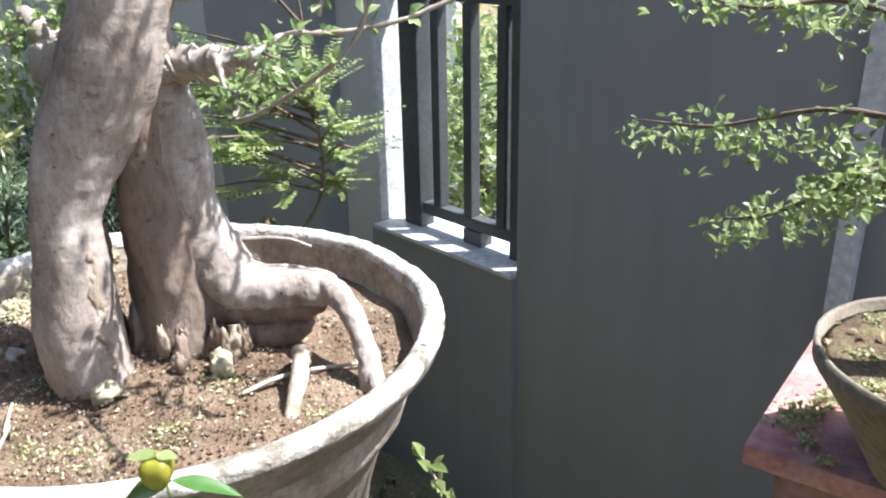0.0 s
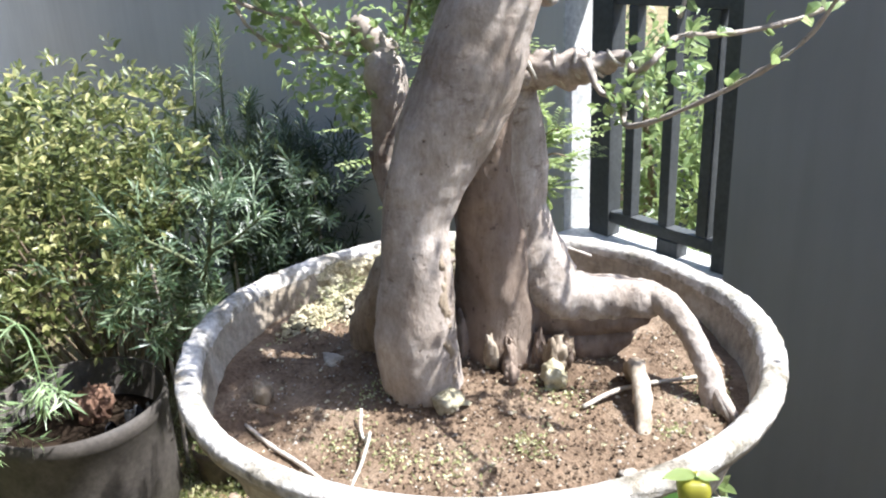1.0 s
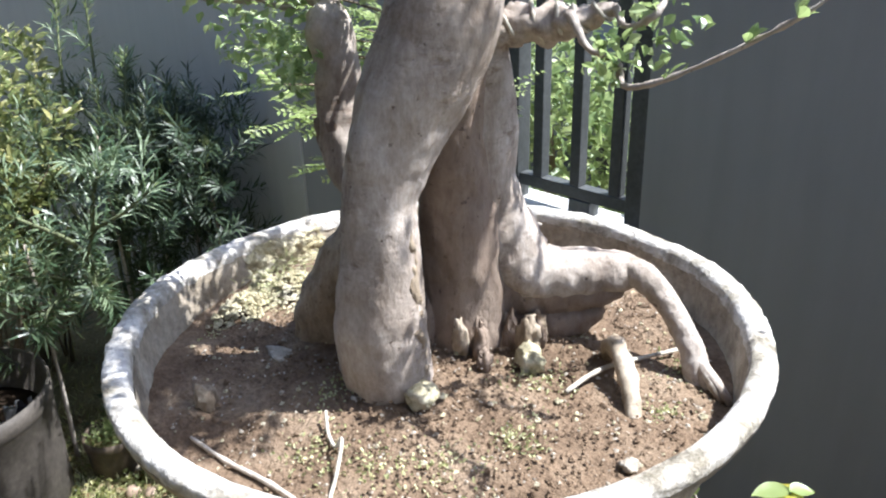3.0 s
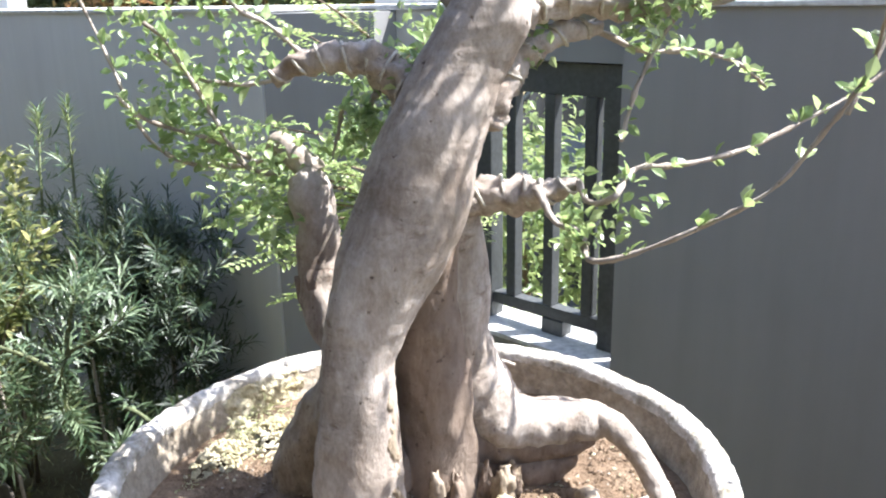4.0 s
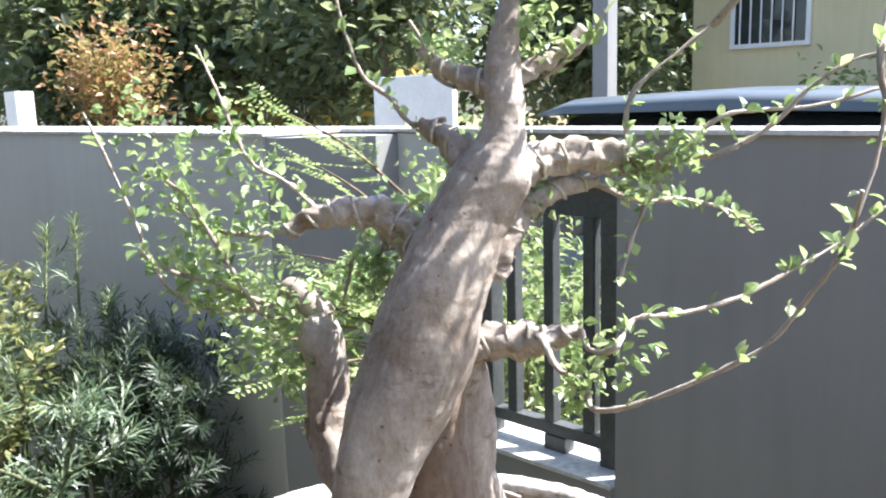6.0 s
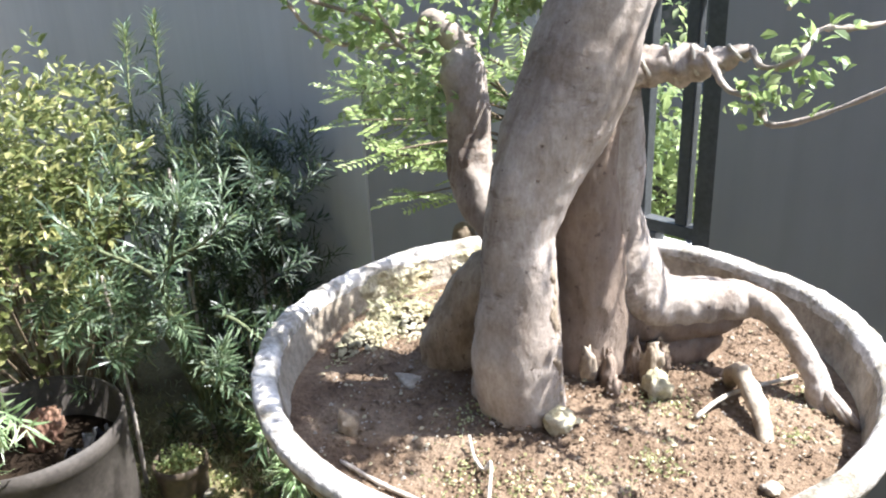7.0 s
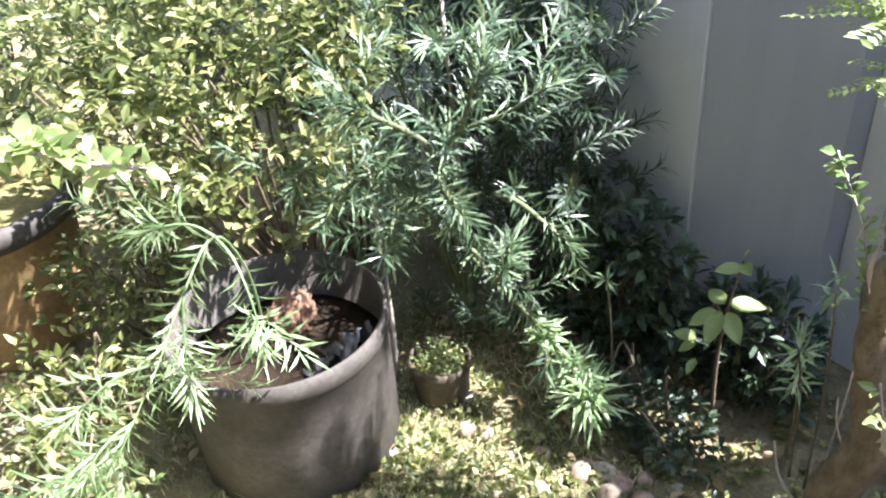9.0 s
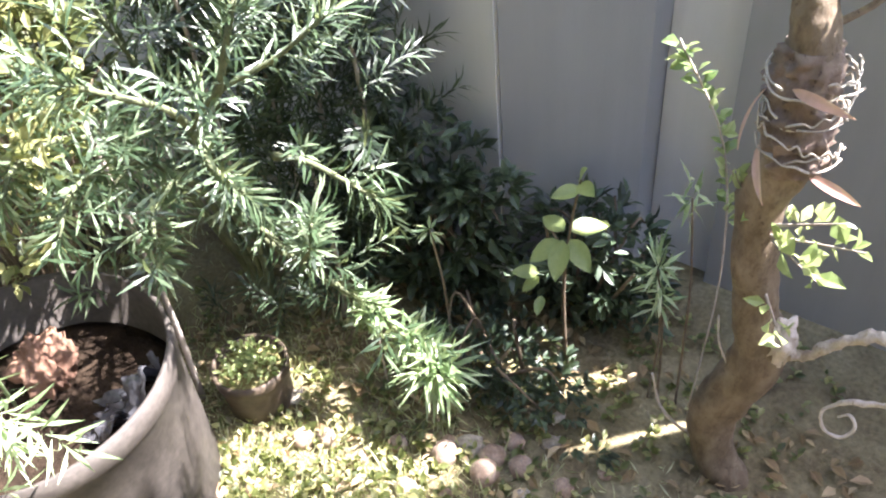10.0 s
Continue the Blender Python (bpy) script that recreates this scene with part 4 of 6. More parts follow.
# Dark shrubs added as a backing, so gaps in the front shrubs read as shade.
for x, y, k in ((-3.9, -0.5, 51), (-4.1, 0.25, 52), (-3.6, -1.3, 53)):
    shrub("shady_shrub", (x, y, 0), (x, y, 0.55), (0.55, 0.5, 0.62), 10, 900, 0.055, M_DARKLEAF, "dark shrub added to darken the gaps behind the yellow-green shrubs", k)
shrub("low_shrub", (-1.95, -0.62, 0), (-1.95, -0.62, 0.16), (0.34, 0.28, 0.2), 8, 420, 0.034, M_SHRUB, "low weedy shrub with small leaves beside the pots", 8)
shrub("low_shrub", (-1.55, -0.75, 0), (-1.55, -0.72, 0.12), (0.26, 0.24, 0.15), 8, 300, 0.030, M_LEAF, "low weedy shrub with small leaves beside the pots", 9)
shrub("low_shrub", (-2.35, -0.35, 0), (-2.3, -0.38, 0.25), (0.3, 0.3, 0.28), 8, 420, 0.036, M_SHRUB, "low weedy shrub with small leaves beside the pots", 10)


def narrow_leaf_tree(base, plumes, length, mat, label, name="yew_pine", stem=0.008):
    p = thing(name, base, label, "shrub")
    for path in plumes:
        lv = Leaves()
        q = [(*v, stem * (1 - 0.75 * i / len(path))) for i, v in enumerate(path)]
        under(part("stem", tube(q, 5, 7, 0.15, 30), mat if stem < 0.006 else M_GREENSTEM), p)
        pts = curve_points(path, 3)
        k = len(pts)
        first = int(k * 0.35)
        for i in range(first, k - 1):
            plume(lv, pts[i], pts[i + 1], length * 0.98, 0.0066, 0.0052, 0.0)
        end, d = Vector(pts[-1]), (Vector(pts[-1]) - Vector(pts[-2])).normalized()
        plume(lv, end - d * 0.06, end + d * 0.02, length * 1.05, 0.0066, 0.0024, 0.0, 1.2)
        for _ in range(8 if end.z > 1.2 else 3):
            at = Vector(pts[rnd.randint(first, k - 2)])
            t = at + (d * 0.9 + any_way(0.5)).normalized() * rnd.uniform(0.08, 0.17)
            plume(lv, at, t, length * 0.95, 0.0066, 0.0054, 0.15, 0.5)
        under(lv.done("foliage", mat), p)
    return p


yb = (-1.80, 0.42, 0.0)
narrow_leaf_tree(yb, [
    [yb, (-1.80, 0.42, 0.5), (-1.85, 0.50, 0.85), (-1.88, 0.56, 1.12)],
    [yb, (-1.95, 0.45, 0.55), (-2.1, 0.55, 1.0), (-2.17, 0.60, 1.31)],
    [yb, (-2.0, 0.4, 0.5), (-2.25, 0.5, 0.95), (-2.36, 0.58, 1.28)],
    [yb, (-1.72, 0.34, 0.35), (-1.60, 0.24, 0.66), (-1.464, 0.214, 0.80), (-1.37, 0.26, 0.86), (-1.293, 0.30, 0.926)],
    [(-1.60, 0.24, 0.66), (-1.55, 0.18, 0.76), (-1.55, 0.10, 0.83), (-1.561, 0.029, 0.887)],
    [(-1.464, 0.214, 0.80), (-1.42, 0.20, 0.85), (-1.38, 0.20, 0.92), (-1.36, 0.21, 0.97)],
    [(-1.58, 0.30, 0.40), (-1.50, 0.30, 0.38), (-1.44, 0.29, 0.44), (-1.41, 0.285, 0.52)],
    [yb, (-1.7, 0.36, 0.3), (-1.58, 0.30, 0.42), (-1.48, 0.30, 0.38), (-1.38, 0.34, 0.30)],
    [(-1.48, 0.30, 0.38), (-1.40, 0.34, 0.30), (-1.33, 0.37, 0.22), (-1.27, 0.385, 0.17)],
    [yb, (-1.82, 0.35, 0.4), (-1.78, 0.22, 0.55), (-1.70, 0.10, 0.60)],
    [yb, (-1.88, 0.38, 0.5), (-1.9, 0.3, 0.8), (-1.85, 0.25, 0.98)],
    [yb, (-1.78, 0.45, 0.5), (-1.76, 0.55, 0.8), (-1.72, 0.6, 1.0)],
    [yb, (-1.80, 0.48, 0.4), (-1.74, 0.58, 0.6), (-1.68, 0.62, 0.75)],
    [yb, (-1.9, 0.45, 0.5), (-2.0, 0.58, 0.9), (-2.02, 0.62, 1.05)],
    [(-1.58, 0.37, 0.55), (-1.50, 0.38, 0.56), (-1.43, 0.40, 0.53), (-1.38, 0.42, 0.50)],
    [(-1.66, 0.30, 0.60), (-1.60, 0.24, 0.62), (-1.53, 0.22, 0.62), (-1.48, 0.22, 0.60)],
    [(-1.85, 0.36, 0.8), (-1.76, 0.32, 0.88), (-1.66, 0.32, 0.90), (-1.58, 0.34, 0.93)],
    [yb, (-1.75, 0.30, 0.45), (-1.66, 0.18, 0.56), (-1.58, 0.10, 0.58), (-1.52, 0.06, 0.55)],
    [yb, (-1.80, 0.28, 0.48), (-1.72, 0.12, 0.62), (-1.65, 0.02, 0.66), (-1.60, -0.04, 0.64)],
    [yb, (-1.85, 0.28, 0.50), (-1.80, 0.12, 0.66), (-1.74, 0.0, 0.70), (-1.70, -0.06, 0.68)],
], 0.066, M_NEEDLE, "yew pine with long narrow dark green leaves")
pb = (-1.70, -0.20, 0.33)
narrow_leaf_tree(pb, [
    [pb, (-1.63, -0.22, 0.56), (-1.557, -0.282, 0.715), (-1.485, -0.38, 0.665), (-1.44, -0.46, 0.58), (-1.406, -0.538, 0.503), (-1.39, -0.58, 0.46)],
    [(-1.557, -0.282, 0.715), (-1.49, -0.275, 0.70), (-1.44, -0.275, 0.65), (-1.423, -0.276, 0.60), (-1.418, -0.28, 0.55)],
    [(-1.557, -0.282, 0.715), (-1.59, -0.31, 0.735), (-1.63, -0.35, 0.73), (-1.676, -0.388, 0.706)],
    [(-1.485, -0.38, 0.665), (-1.485, -0.395, 0.60), (-1.486, -0.41, 0.52), (-1.486, -0.416, 0.446)],
    [(-1.406, -0.538, 0.503), (-1.39, -0.57, 0.51), (-1.37, -0.61, 0.50), (-1.36, -0.64, 0.47)],
    [(-1.44, -0.46, 0.58), (-1.46, -0.53, 0.57), (-1.48, -0.59, 0.53), (-1.49, -0.63, 0.49)],
], 0.068, M_FRESH, "young yew pine shoots arching over the pot rim", "yew_pine_sapling", 0.003)
# All but one of these take the dark leaf, so colour carries their shade.
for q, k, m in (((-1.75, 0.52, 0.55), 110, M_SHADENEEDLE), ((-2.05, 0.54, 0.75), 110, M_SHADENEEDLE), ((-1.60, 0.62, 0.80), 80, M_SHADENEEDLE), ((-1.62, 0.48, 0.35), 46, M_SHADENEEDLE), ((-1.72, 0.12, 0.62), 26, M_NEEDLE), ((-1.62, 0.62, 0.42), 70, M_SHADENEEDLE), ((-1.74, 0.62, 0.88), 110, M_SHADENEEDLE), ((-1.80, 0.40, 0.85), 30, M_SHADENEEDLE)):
    p = thing("yew_pine", (q[0], q[1], 0), "bushy yew pine, its narrow leaves mostly coloured dark for shade", "shrub")
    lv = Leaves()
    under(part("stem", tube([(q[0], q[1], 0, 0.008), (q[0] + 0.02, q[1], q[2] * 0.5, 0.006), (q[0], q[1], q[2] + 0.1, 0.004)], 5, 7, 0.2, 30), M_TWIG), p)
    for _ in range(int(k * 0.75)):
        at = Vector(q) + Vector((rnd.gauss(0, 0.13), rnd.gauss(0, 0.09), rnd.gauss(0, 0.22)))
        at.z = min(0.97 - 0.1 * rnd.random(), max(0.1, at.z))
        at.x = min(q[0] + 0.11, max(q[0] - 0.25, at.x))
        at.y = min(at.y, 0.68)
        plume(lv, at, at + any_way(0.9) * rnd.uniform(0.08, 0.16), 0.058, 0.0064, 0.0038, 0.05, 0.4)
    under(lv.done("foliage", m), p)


for c, s in (((-1.245, 0.375, 0.155), 0.085), ((-1.31, 0.39, 0.18), 0.058), ((-1.38, 0.36, 0.26), 0.05)):
    p = thing("yew_pine_seedling", (c[0], c[1], 0), "bright star-shaped tuft of narrow leaves low by the wall", "seedling")
    under(part("stem", tube([(c[0] - 0.02, c[1] + 0.02, 0, 0.003), (c[0] - 0.01, c[1] + 0.01, c[2] * 0.6, 0.0025), (*c, 0.002)], 4, 6), M_TWIG), p)
    lv = Leaves()
    for _ in range(130):
        d = (any_way(0.35) + Vector((0.25, -0.3, 0))).normalized()
        lv.needle(Vector(c) - d * 0.004 + any_way() * 0.02, d, any_way(2.5), s * rnd.uniform(0.8, 1.4), 0.0095)
    under(lv.done("foliage", M_FRESH), p)


p = thing("leafy_shoot", (-1.22, -1.0, 0.0), "tall thin shoot with bright rounded leaves in the sun", "seedling")
path = [(-1.22, -1.0, 0.0), (-1.26, -0.95, 0.7), (-1.23, -0.78, 1.06), (-1.19, -0.65, 1.135), (-1.162, -0.548, 1.138), (-1.12, -0.49, 1.122), (-1.08, -0.432, 1.112)]
under(part("stem", tube([(*q, 0.003) for q in path], 5, 6), M_TWIG), p)
lv = Leaves()
leafy_twig(lv, path, 0.009, 0.034, 0.76, 3, 0.9)
under(lv.done("foliage", M_LIME), p)


# ---- the small tree behind the big pot ----
def build_small_tree():
    t = thing("small_tree", (-0.69, 0.57, 0.0), "crooked young tree with a swollen knee and feathery leaves", "tree")
    trunk = [(-0.695, 0.575, -0.05, 0.046), (-0.712, 0.575, 0.0, 0.041), (-0.748, 0.575, 0.06, 0.040), (-0.757, 0.575, 0.15, 0.043), (-0.732, 0.575, 0.25, 0.043), (-0.708, 0.575, 0.335, 0.044), (-0.715, 0.575, 0.40, 0.038), (-0.732, 0.575, 0.46, 0.035), (-0.744, 0.575, 0.53, 0.034),
             (-0.757, 0.575, 0.65, 0.034), (-0.733, 0.575, 0.72, 0.036), (-0.727, 0.575, 0.80, 0.036), (-0.735, 0.575, 0.90, 0.031), (-0.742, 0.578, 0.935, 0.029), (-0.744, 0.579, 0.958, 0.024), (-0.742, 0.58, 0.972, 0.013)]
    under(part("trunk", tube(trunk, 7, 24, 0.16, 24), M_BARK2), t)
    burl = rock_bm((-0.678, 0.570, 0.395), (0.026, 0.026, 0.044), 4, 4)
    for v in burl.verts:
        v.co += (v.co - Vector((-0.678, 0.570, 0.395))).normalized() * 0.006 * noise.noise(v.co * 110)
    under(part("burl", burl, M_PALEROOT, label="swollen rough pale burl"), t)
    under(part("root", tube([(-0.69, 0.575, 0.36, 0.013), (-0.655, 0.575, 0.372, 0.009), (-0.635, 0.575, 0.385, 0.0075), (-0.609, 0.575, 0.425, 0.008), (-0.57, 0.575, 0.466, 0.0085), (-0.543, 0.575, 0.477, 0.007), (-0.49, 0.57, 0.47, 0.006)], 9, 14, 0.8, 80), M_PALEROOT), t)
    # dark fibre wrap tied with frayed cords and faded ribbon
    under(part("wrap", tube([(-0.725, 0.57, 0.715, 0.034), (-0.726, 0.57, 0.75, 0.042), (-0.728, 0.57, 0.80, 0.043), (-0.732, 0.573, 0.85, 0.042), (-0.735, 0.575, 0.895, 0.034)], 9, 36, 0.4, 70, flute=0.06), M_ROT_SHADE, label="dark fibrous bandage round the trunk"), t)
    for k in range(16):
        z0, a0 = rnd.uniform(0.72, 0.89), rnd.uniform(0, 6.3)
        turn, r0 = rnd.uniform(1.2, 4.5), rnd.uniform(0.048, 0.056)
        q = [(-0.728 + (r0 + (0.03 * (i / 11 - 0.75) if i > 8 else 0)) * math.cos(a0 + turn * i / 11), 0.572 + (r0 + (0.03 * (i / 11 - 0.75) if i > 8 else 0)) * math.sin(a0 + turn * i / 11), z0 + rnd.gauss(0, 0.004) + 0.03 * (i / 11) * math.sin(a0 * 3), rnd.uniform(0.0011, 0.0022)) for i in range(12)]
        under(part("binding_cord", tube(q, 3, 5), M_STRING), t)
    for a0, z0, d in ((3.9, 0.76, -0.03), (4.6, 0.86, 0.02), (5.4, 0.74, -0.045), (3.4, 0.83, -0.05)):
        lv = Leaves()
        o = Vector((math.cos(a0), math.sin(a0), 0))
        lv.broad(Vector((-0.728, 0.572, z0)) + o * 0.049, o * 0.5 + Vector((-o.y, o.x, 0)) * 0.8 + Vector((0, 0, d * 8)), o + Vector((0, 0, 0.5)), 0.085, 0.015, 0.35)
        under(lv.done("ribbon", M_PINK, label="faded pink ribbon end"), t)
    for q in ([(-0.50, 0.57, 0.36, 0.005), (-0.535, 0.575, 0.335, 0.005), (-0.56, 0.575, 0.322, 0.0045), (-0.589, 0.575, 0.28, 0.003), (-0.58, 0.575, 0.24, 0.003), (-0.552, 0.575, 0.235, 0.003), (-0.537, 0.575, 0.27, 0.003), (-0.55, 0.575, 0.295, 0.0025), (-0.565, 0.575, 0.28, 0.002)],
              [(-0.76, 0.56, 0.12, 0.004), (-0.80, 0.55, 0.10, 0.003), (-0.84, 0.53, 0.16, 0.003), (-0.86, 0.52, 0.25, 0.002)], [(-0.74, 0.555, 0.30, 0.002), (-0.765, 0.55, 0.36, 0.002), (-0.775, 0.55, 0.42, 0.002)]):
        under(part("root", tube(q, 7, 9, 0.5, 80), M_PALEROOT, label="thin bleached curling root"), t)
    under(part("branch", tube([(-0.73, 0.585, 0.91, 0.006), (-0.67, 0.63, 0.96, 0.0045), (-0.63, 0.66, 1.06, 0.004), (-0.62, 0.65, 1.22, 0.003), (-0.63, 0.64, 1.40, 0.0026), (-0.64, 0.63, 1.52, 0.002)], 6, 10, 0.3, 50), M_BARK2), t)
    for b, e in (((-0.62, 0.65, 1.10), (-0.77, 0.41, 1.16)), ((-0.62, 0.65, 1.15), (-0.69, 0.32, 1.20)), ((-0.62, 0.65, 1.18), (-0.82, 0.50, 1.28)), ((-0.62, 0.65, 1.2), (-0.60, 0.62, 1.32)),
                 ((-0.62, 0.65, 1.12), (-0.62, 0.76, 1.12)), ((-0.62, 0.65, 1.15), (-0.58, 0.70, 1.2)), ((-0.62, 0.65, 1.08), (-0.66, 0.72, 1.05)), ((-0.62, 0.65, 1.2), (-0.66, 0.70, 1.3)),
                 ((-0.62, 0.65, 1.2), (-0.78, 0.62, 1.34)), ((-0.62, 0.65, 1.14), (-0.86, 0.47, 1.20)), ((-0.62, 0.65, 1.05), (-0.73, 0.43, 1.08)), ((-0.62, 0.65, 1.22), (-0.68, 0.48, 1.34)), ((-0.62, 0.65, 1.16), (-0.80, 0.36, 1.24)),
                 ((-0.63, 0.64, 1.40), (-0.86, 0.55, 1.58)), ((-0.64, 0.63, 1.50), (-0.80, 0.46, 1.68)), ((-0.62, 0.65, 1.30), (-0.90, 0.44, 1.40)),
                 ((-0.62, 0.65, 1.22), (-0.95, 0.46, 1.27)), ((-0.62, 0.65, 1.2), (-0.99, 0.49, 1.25)), ((-0.62, 0.65, 1.24), (-0.95, 0.50, 1.30)), ((-0.62, 0.65, 1.2), (-0.92, 0.41, 1.23)), ((-0.62, 0.65, 1.24), (-0.86, 0.42, 1.29)),
                 ((-0.63, 0.66, 1.08), (-0.93, 0.53, 1.13)), ((-0.63, 0.66, 1.06), (-0.87, 0.57, 1.09))):
        b, e = Vector(b), Vector(e)
        under(part("branch", tube([(*b, 0.004), (*(b.lerp(e, 0.5) + Vector((0, 0, 0.02))), 0.0028), (*e, 0.0012)], 4, 6, 0.2, 40), M_BARK2), t)
        fern = Leaves()
        for j in range(13):
            m = b.lerp(e, 0.25 + 0.75 * j / 12)
            tip = m + (e - b).normalized() * 0.05 + Matrix.Diagonal((0.08, 0.08, 0.032)) @ any_way()
            d = (tip - m).normalized()
            side = d.cross(Vector((0, 0, 1)) + any_way() * 0.4).normalized()
            for k in range(11):
                for sgn in (-1, 1):
                    fern.blade(m.lerp(tip, k / 10), side * sgn + d * 0.45, Vector((0, 0, 1)) + any_way() * 0.5, rnd.uniform(0.013, 0.021), 0.0078, 0.12, 0.1)
        under(fern.done("foliage", M_FERN), t)
    for base, tip in (((-0.73, 0.56, 0.62), (-0.63, 0.50, 0.71)), ((-0.73, 0.56, 0.60), (-0.64, 0.48, 0.62)), ((-0.72, 0.56, 0.50), (-0.66, 0.50, 0.46)), ((-0.74, 0.56, 0.60), (-0.60, 0.52, 0.66)), ((-0.75, 0.57, 0.62), (-0.80, 0.55, 0.70))):
        lv = Leaves()
        q = [(*base, 0.003), (*Vector(base).lerp(Vector(tip), 0.5), 0.002), (*tip, 0.001)]
        under(part("sucker", tube(q, 4, 6, 0.1, 40), M_TWIG), t)
        leafy_twig(lv, [base, Vector(base).lerp(Vector(tip), 0.5), tip], 0.018, 0.034, 0.25, 2)
        under(lv.done("foliage", M_LIME), t)
    return t


build_small_tree()


# ---- seedlings and litter in the shade of the wall ----
def citrus_seedling(at):
    p = thing("citrus_seedling", at, "young citrus plant with a few broad bright leaves", "seedling")
    x, y, z = at
    top = (x + 0.02, y, 0.50)
    under(part("stem", tube([(x, y, 0, 0.005), (x - 0.01, y, 0.2, 0.004), (x, y, 0.36, 0.003), (*top, 0.002)], 5, 7), M_BARK2), p)
    spots = [((x - 0.01, y - 0.02, 0.355), (-0.5, -0.7, -0.35), 0.075), ((x, y - 0.02, 0.36), (0.2, -0.9, -0.55), 0.085), ((x + 0.01, y - 0.01, 0.36), (0.8, -0.5, -0.3), 0.08), ((x, y, 0.37), (0.5, 0.5, 0.1), 0.085),
             ((x - 0.01, y, 0.365), (-0.8, 0.2, 0.1), 0.07), ((x + 0.02, y, 0.48), (-0.5, -0.6, 0.0), 0.06), ((x + 0.02, y, 0.49), (0.6, -0.5, 0.3), 0.06), ((x + 0.02, y, 0.50), (0.2, -0.3, 0.8), 0.05),
             ((x - 0.05, y - 0.03, 0.26), (-0.8, -0.5, 0.1), 0.06), ((x - 0.05, y - 0.03, 0.25), (-0.4, -0.8, -0.4), 0.05), ((x - 0.03, y - 0.05, 0.22), (0.2, -0.9, -0.3), 0.045)]
    for b, d, s in spots:
        lv = Leaves()
        lv.broad(b, d, (d[0] * -0.3, -0.5, 1.0), s * 0.93, s * 0.52)
        under(lv.done("leaf", M_LIME, smooth=True), p)
    return p


citrus_seedling((-1.112, 0.655, 0.0))


def star_seedling(base, c, length, count, spread, label):
    """A thin stem with one loose star of narrow leaves at its head."""
    p = thing("yew_pine_seedling", base, label, "seedling")
    mid = Vector(base).lerp(Vector(c), 0.6) + Vector((0.01, 0, 0))
    under(part("stem", tube([(*base, 0.003), (*mid, 0.0025), (*c, 0.0018)], 5, 6), M_BARK2), p)
    lv = Leaves()
    for i in range(count):
        d = (any_way(0.25) + Vector((0.1, -0.25, 0))).normalized()
        lv.needle(Vector(c) + Vector((0, 0, rnd.gauss(0, spread))) + d * 0.004, d, any_way(2.0), length * rnd.uniform(0.7, 1.25), 0.0075)
    under(lv.done("foliage", M_FRESH), p)


star_seedling((-0.90, 0.67, 0.0), (-0.925, 0.65, 0.365), 0.062, 34, 0.012, "small yew pine seedling with long leaves")
star_seedling((-0.915, 0.655, 0.0), (-0.915, 0.645, 0.315), 0.050, 26, 0.018, "small yew pine seedling with long leaves")
star_seedling((-0.86, 0.67, 0.0), (-0.885, 0.66, 0.54), 0.050, 24, 0.03, "small yew pine seedling with long leaves")
star_seedling((-1.33, 0.53, 0.0), (-1.336, 0.505, 0.379), 0.032, 15, 0.003, "tiny pale sprig of narrow leaves in shade")
p = thing("round_leaf_sprig", (-0.86, 0.62, 0.0), "thin upright sprig with small round leaves", "seedling")
lv = Leaves()
path = [(-0.83, 0.66, 0.0), (-0.815, 0.655, 0.4), (-0.845, 0.65, 0.66), (-0.935, 0.65, 0.82)]
under(part("stem", tube([(*q, 0.002) for q in path], 5, 6), M_TWIG), p)
leafy_twig(lv, path, 0.010, 0.024, 0.62, 2)
under(lv.done("foliage", M_LEAF), p)


# Bushes fill the dark wall foot; its shade is put into their colour.
shrub("shady_shrub", (-1.45, 0.68, 0), (-1.47, 0.66, 0.24), (0.32, 0.13, 0.34), 10, 900, 0.04, M_SHADENEEDLE, "leafy bush at the wall foot, coloured dark for deep shade", 14)
# Weeds added to catch the sun patches that fall through the barred opening.
shrub("shady_weeds", (-1.2, 0.53, 0), (-1.2, 0.53, 0.05), (0.32, 0.15, 0.09), 8, 420, 0.026, M_SHADENEEDLE, "low dark weeds added to break up sun patches on the earth", 16)
shrub("shady_shrub", (-1.12, 0.80, 0), (-1.15, 0.80, 0.15), (0.24, 0.13, 0.24), 8, 520, 0.035, M_SHADENEEDLE, "low weeds at the wall foot, added and coloured for deep shade", 15)


def husk_bm(k, seed):
    """Rounded pod with a few raised ridges, open and curled at one end."""
    bm = lathe([(0.02, -0.75), (0.45, -0.62), (0.82, -0.3), (1.0, 0.1), (0.86, 0.55), (0.5, 0.85), (0.12, 0.95)], 26, close=True)
    for v in bm.verts:
        a = math.atan2(v.co.y, v.co.x)
        ridge = 1 + 0.09 * abs(math.sin(2.5 * a)) + 0.14 * noise.noise(v.co * 1.4 + Vector((seed, 0, 0)))
        v.co = Vector((v.co.z * 1.05, v.co.x * ridge * 0.82, v.co.y * ridge * 0.7)) * k
    return bm


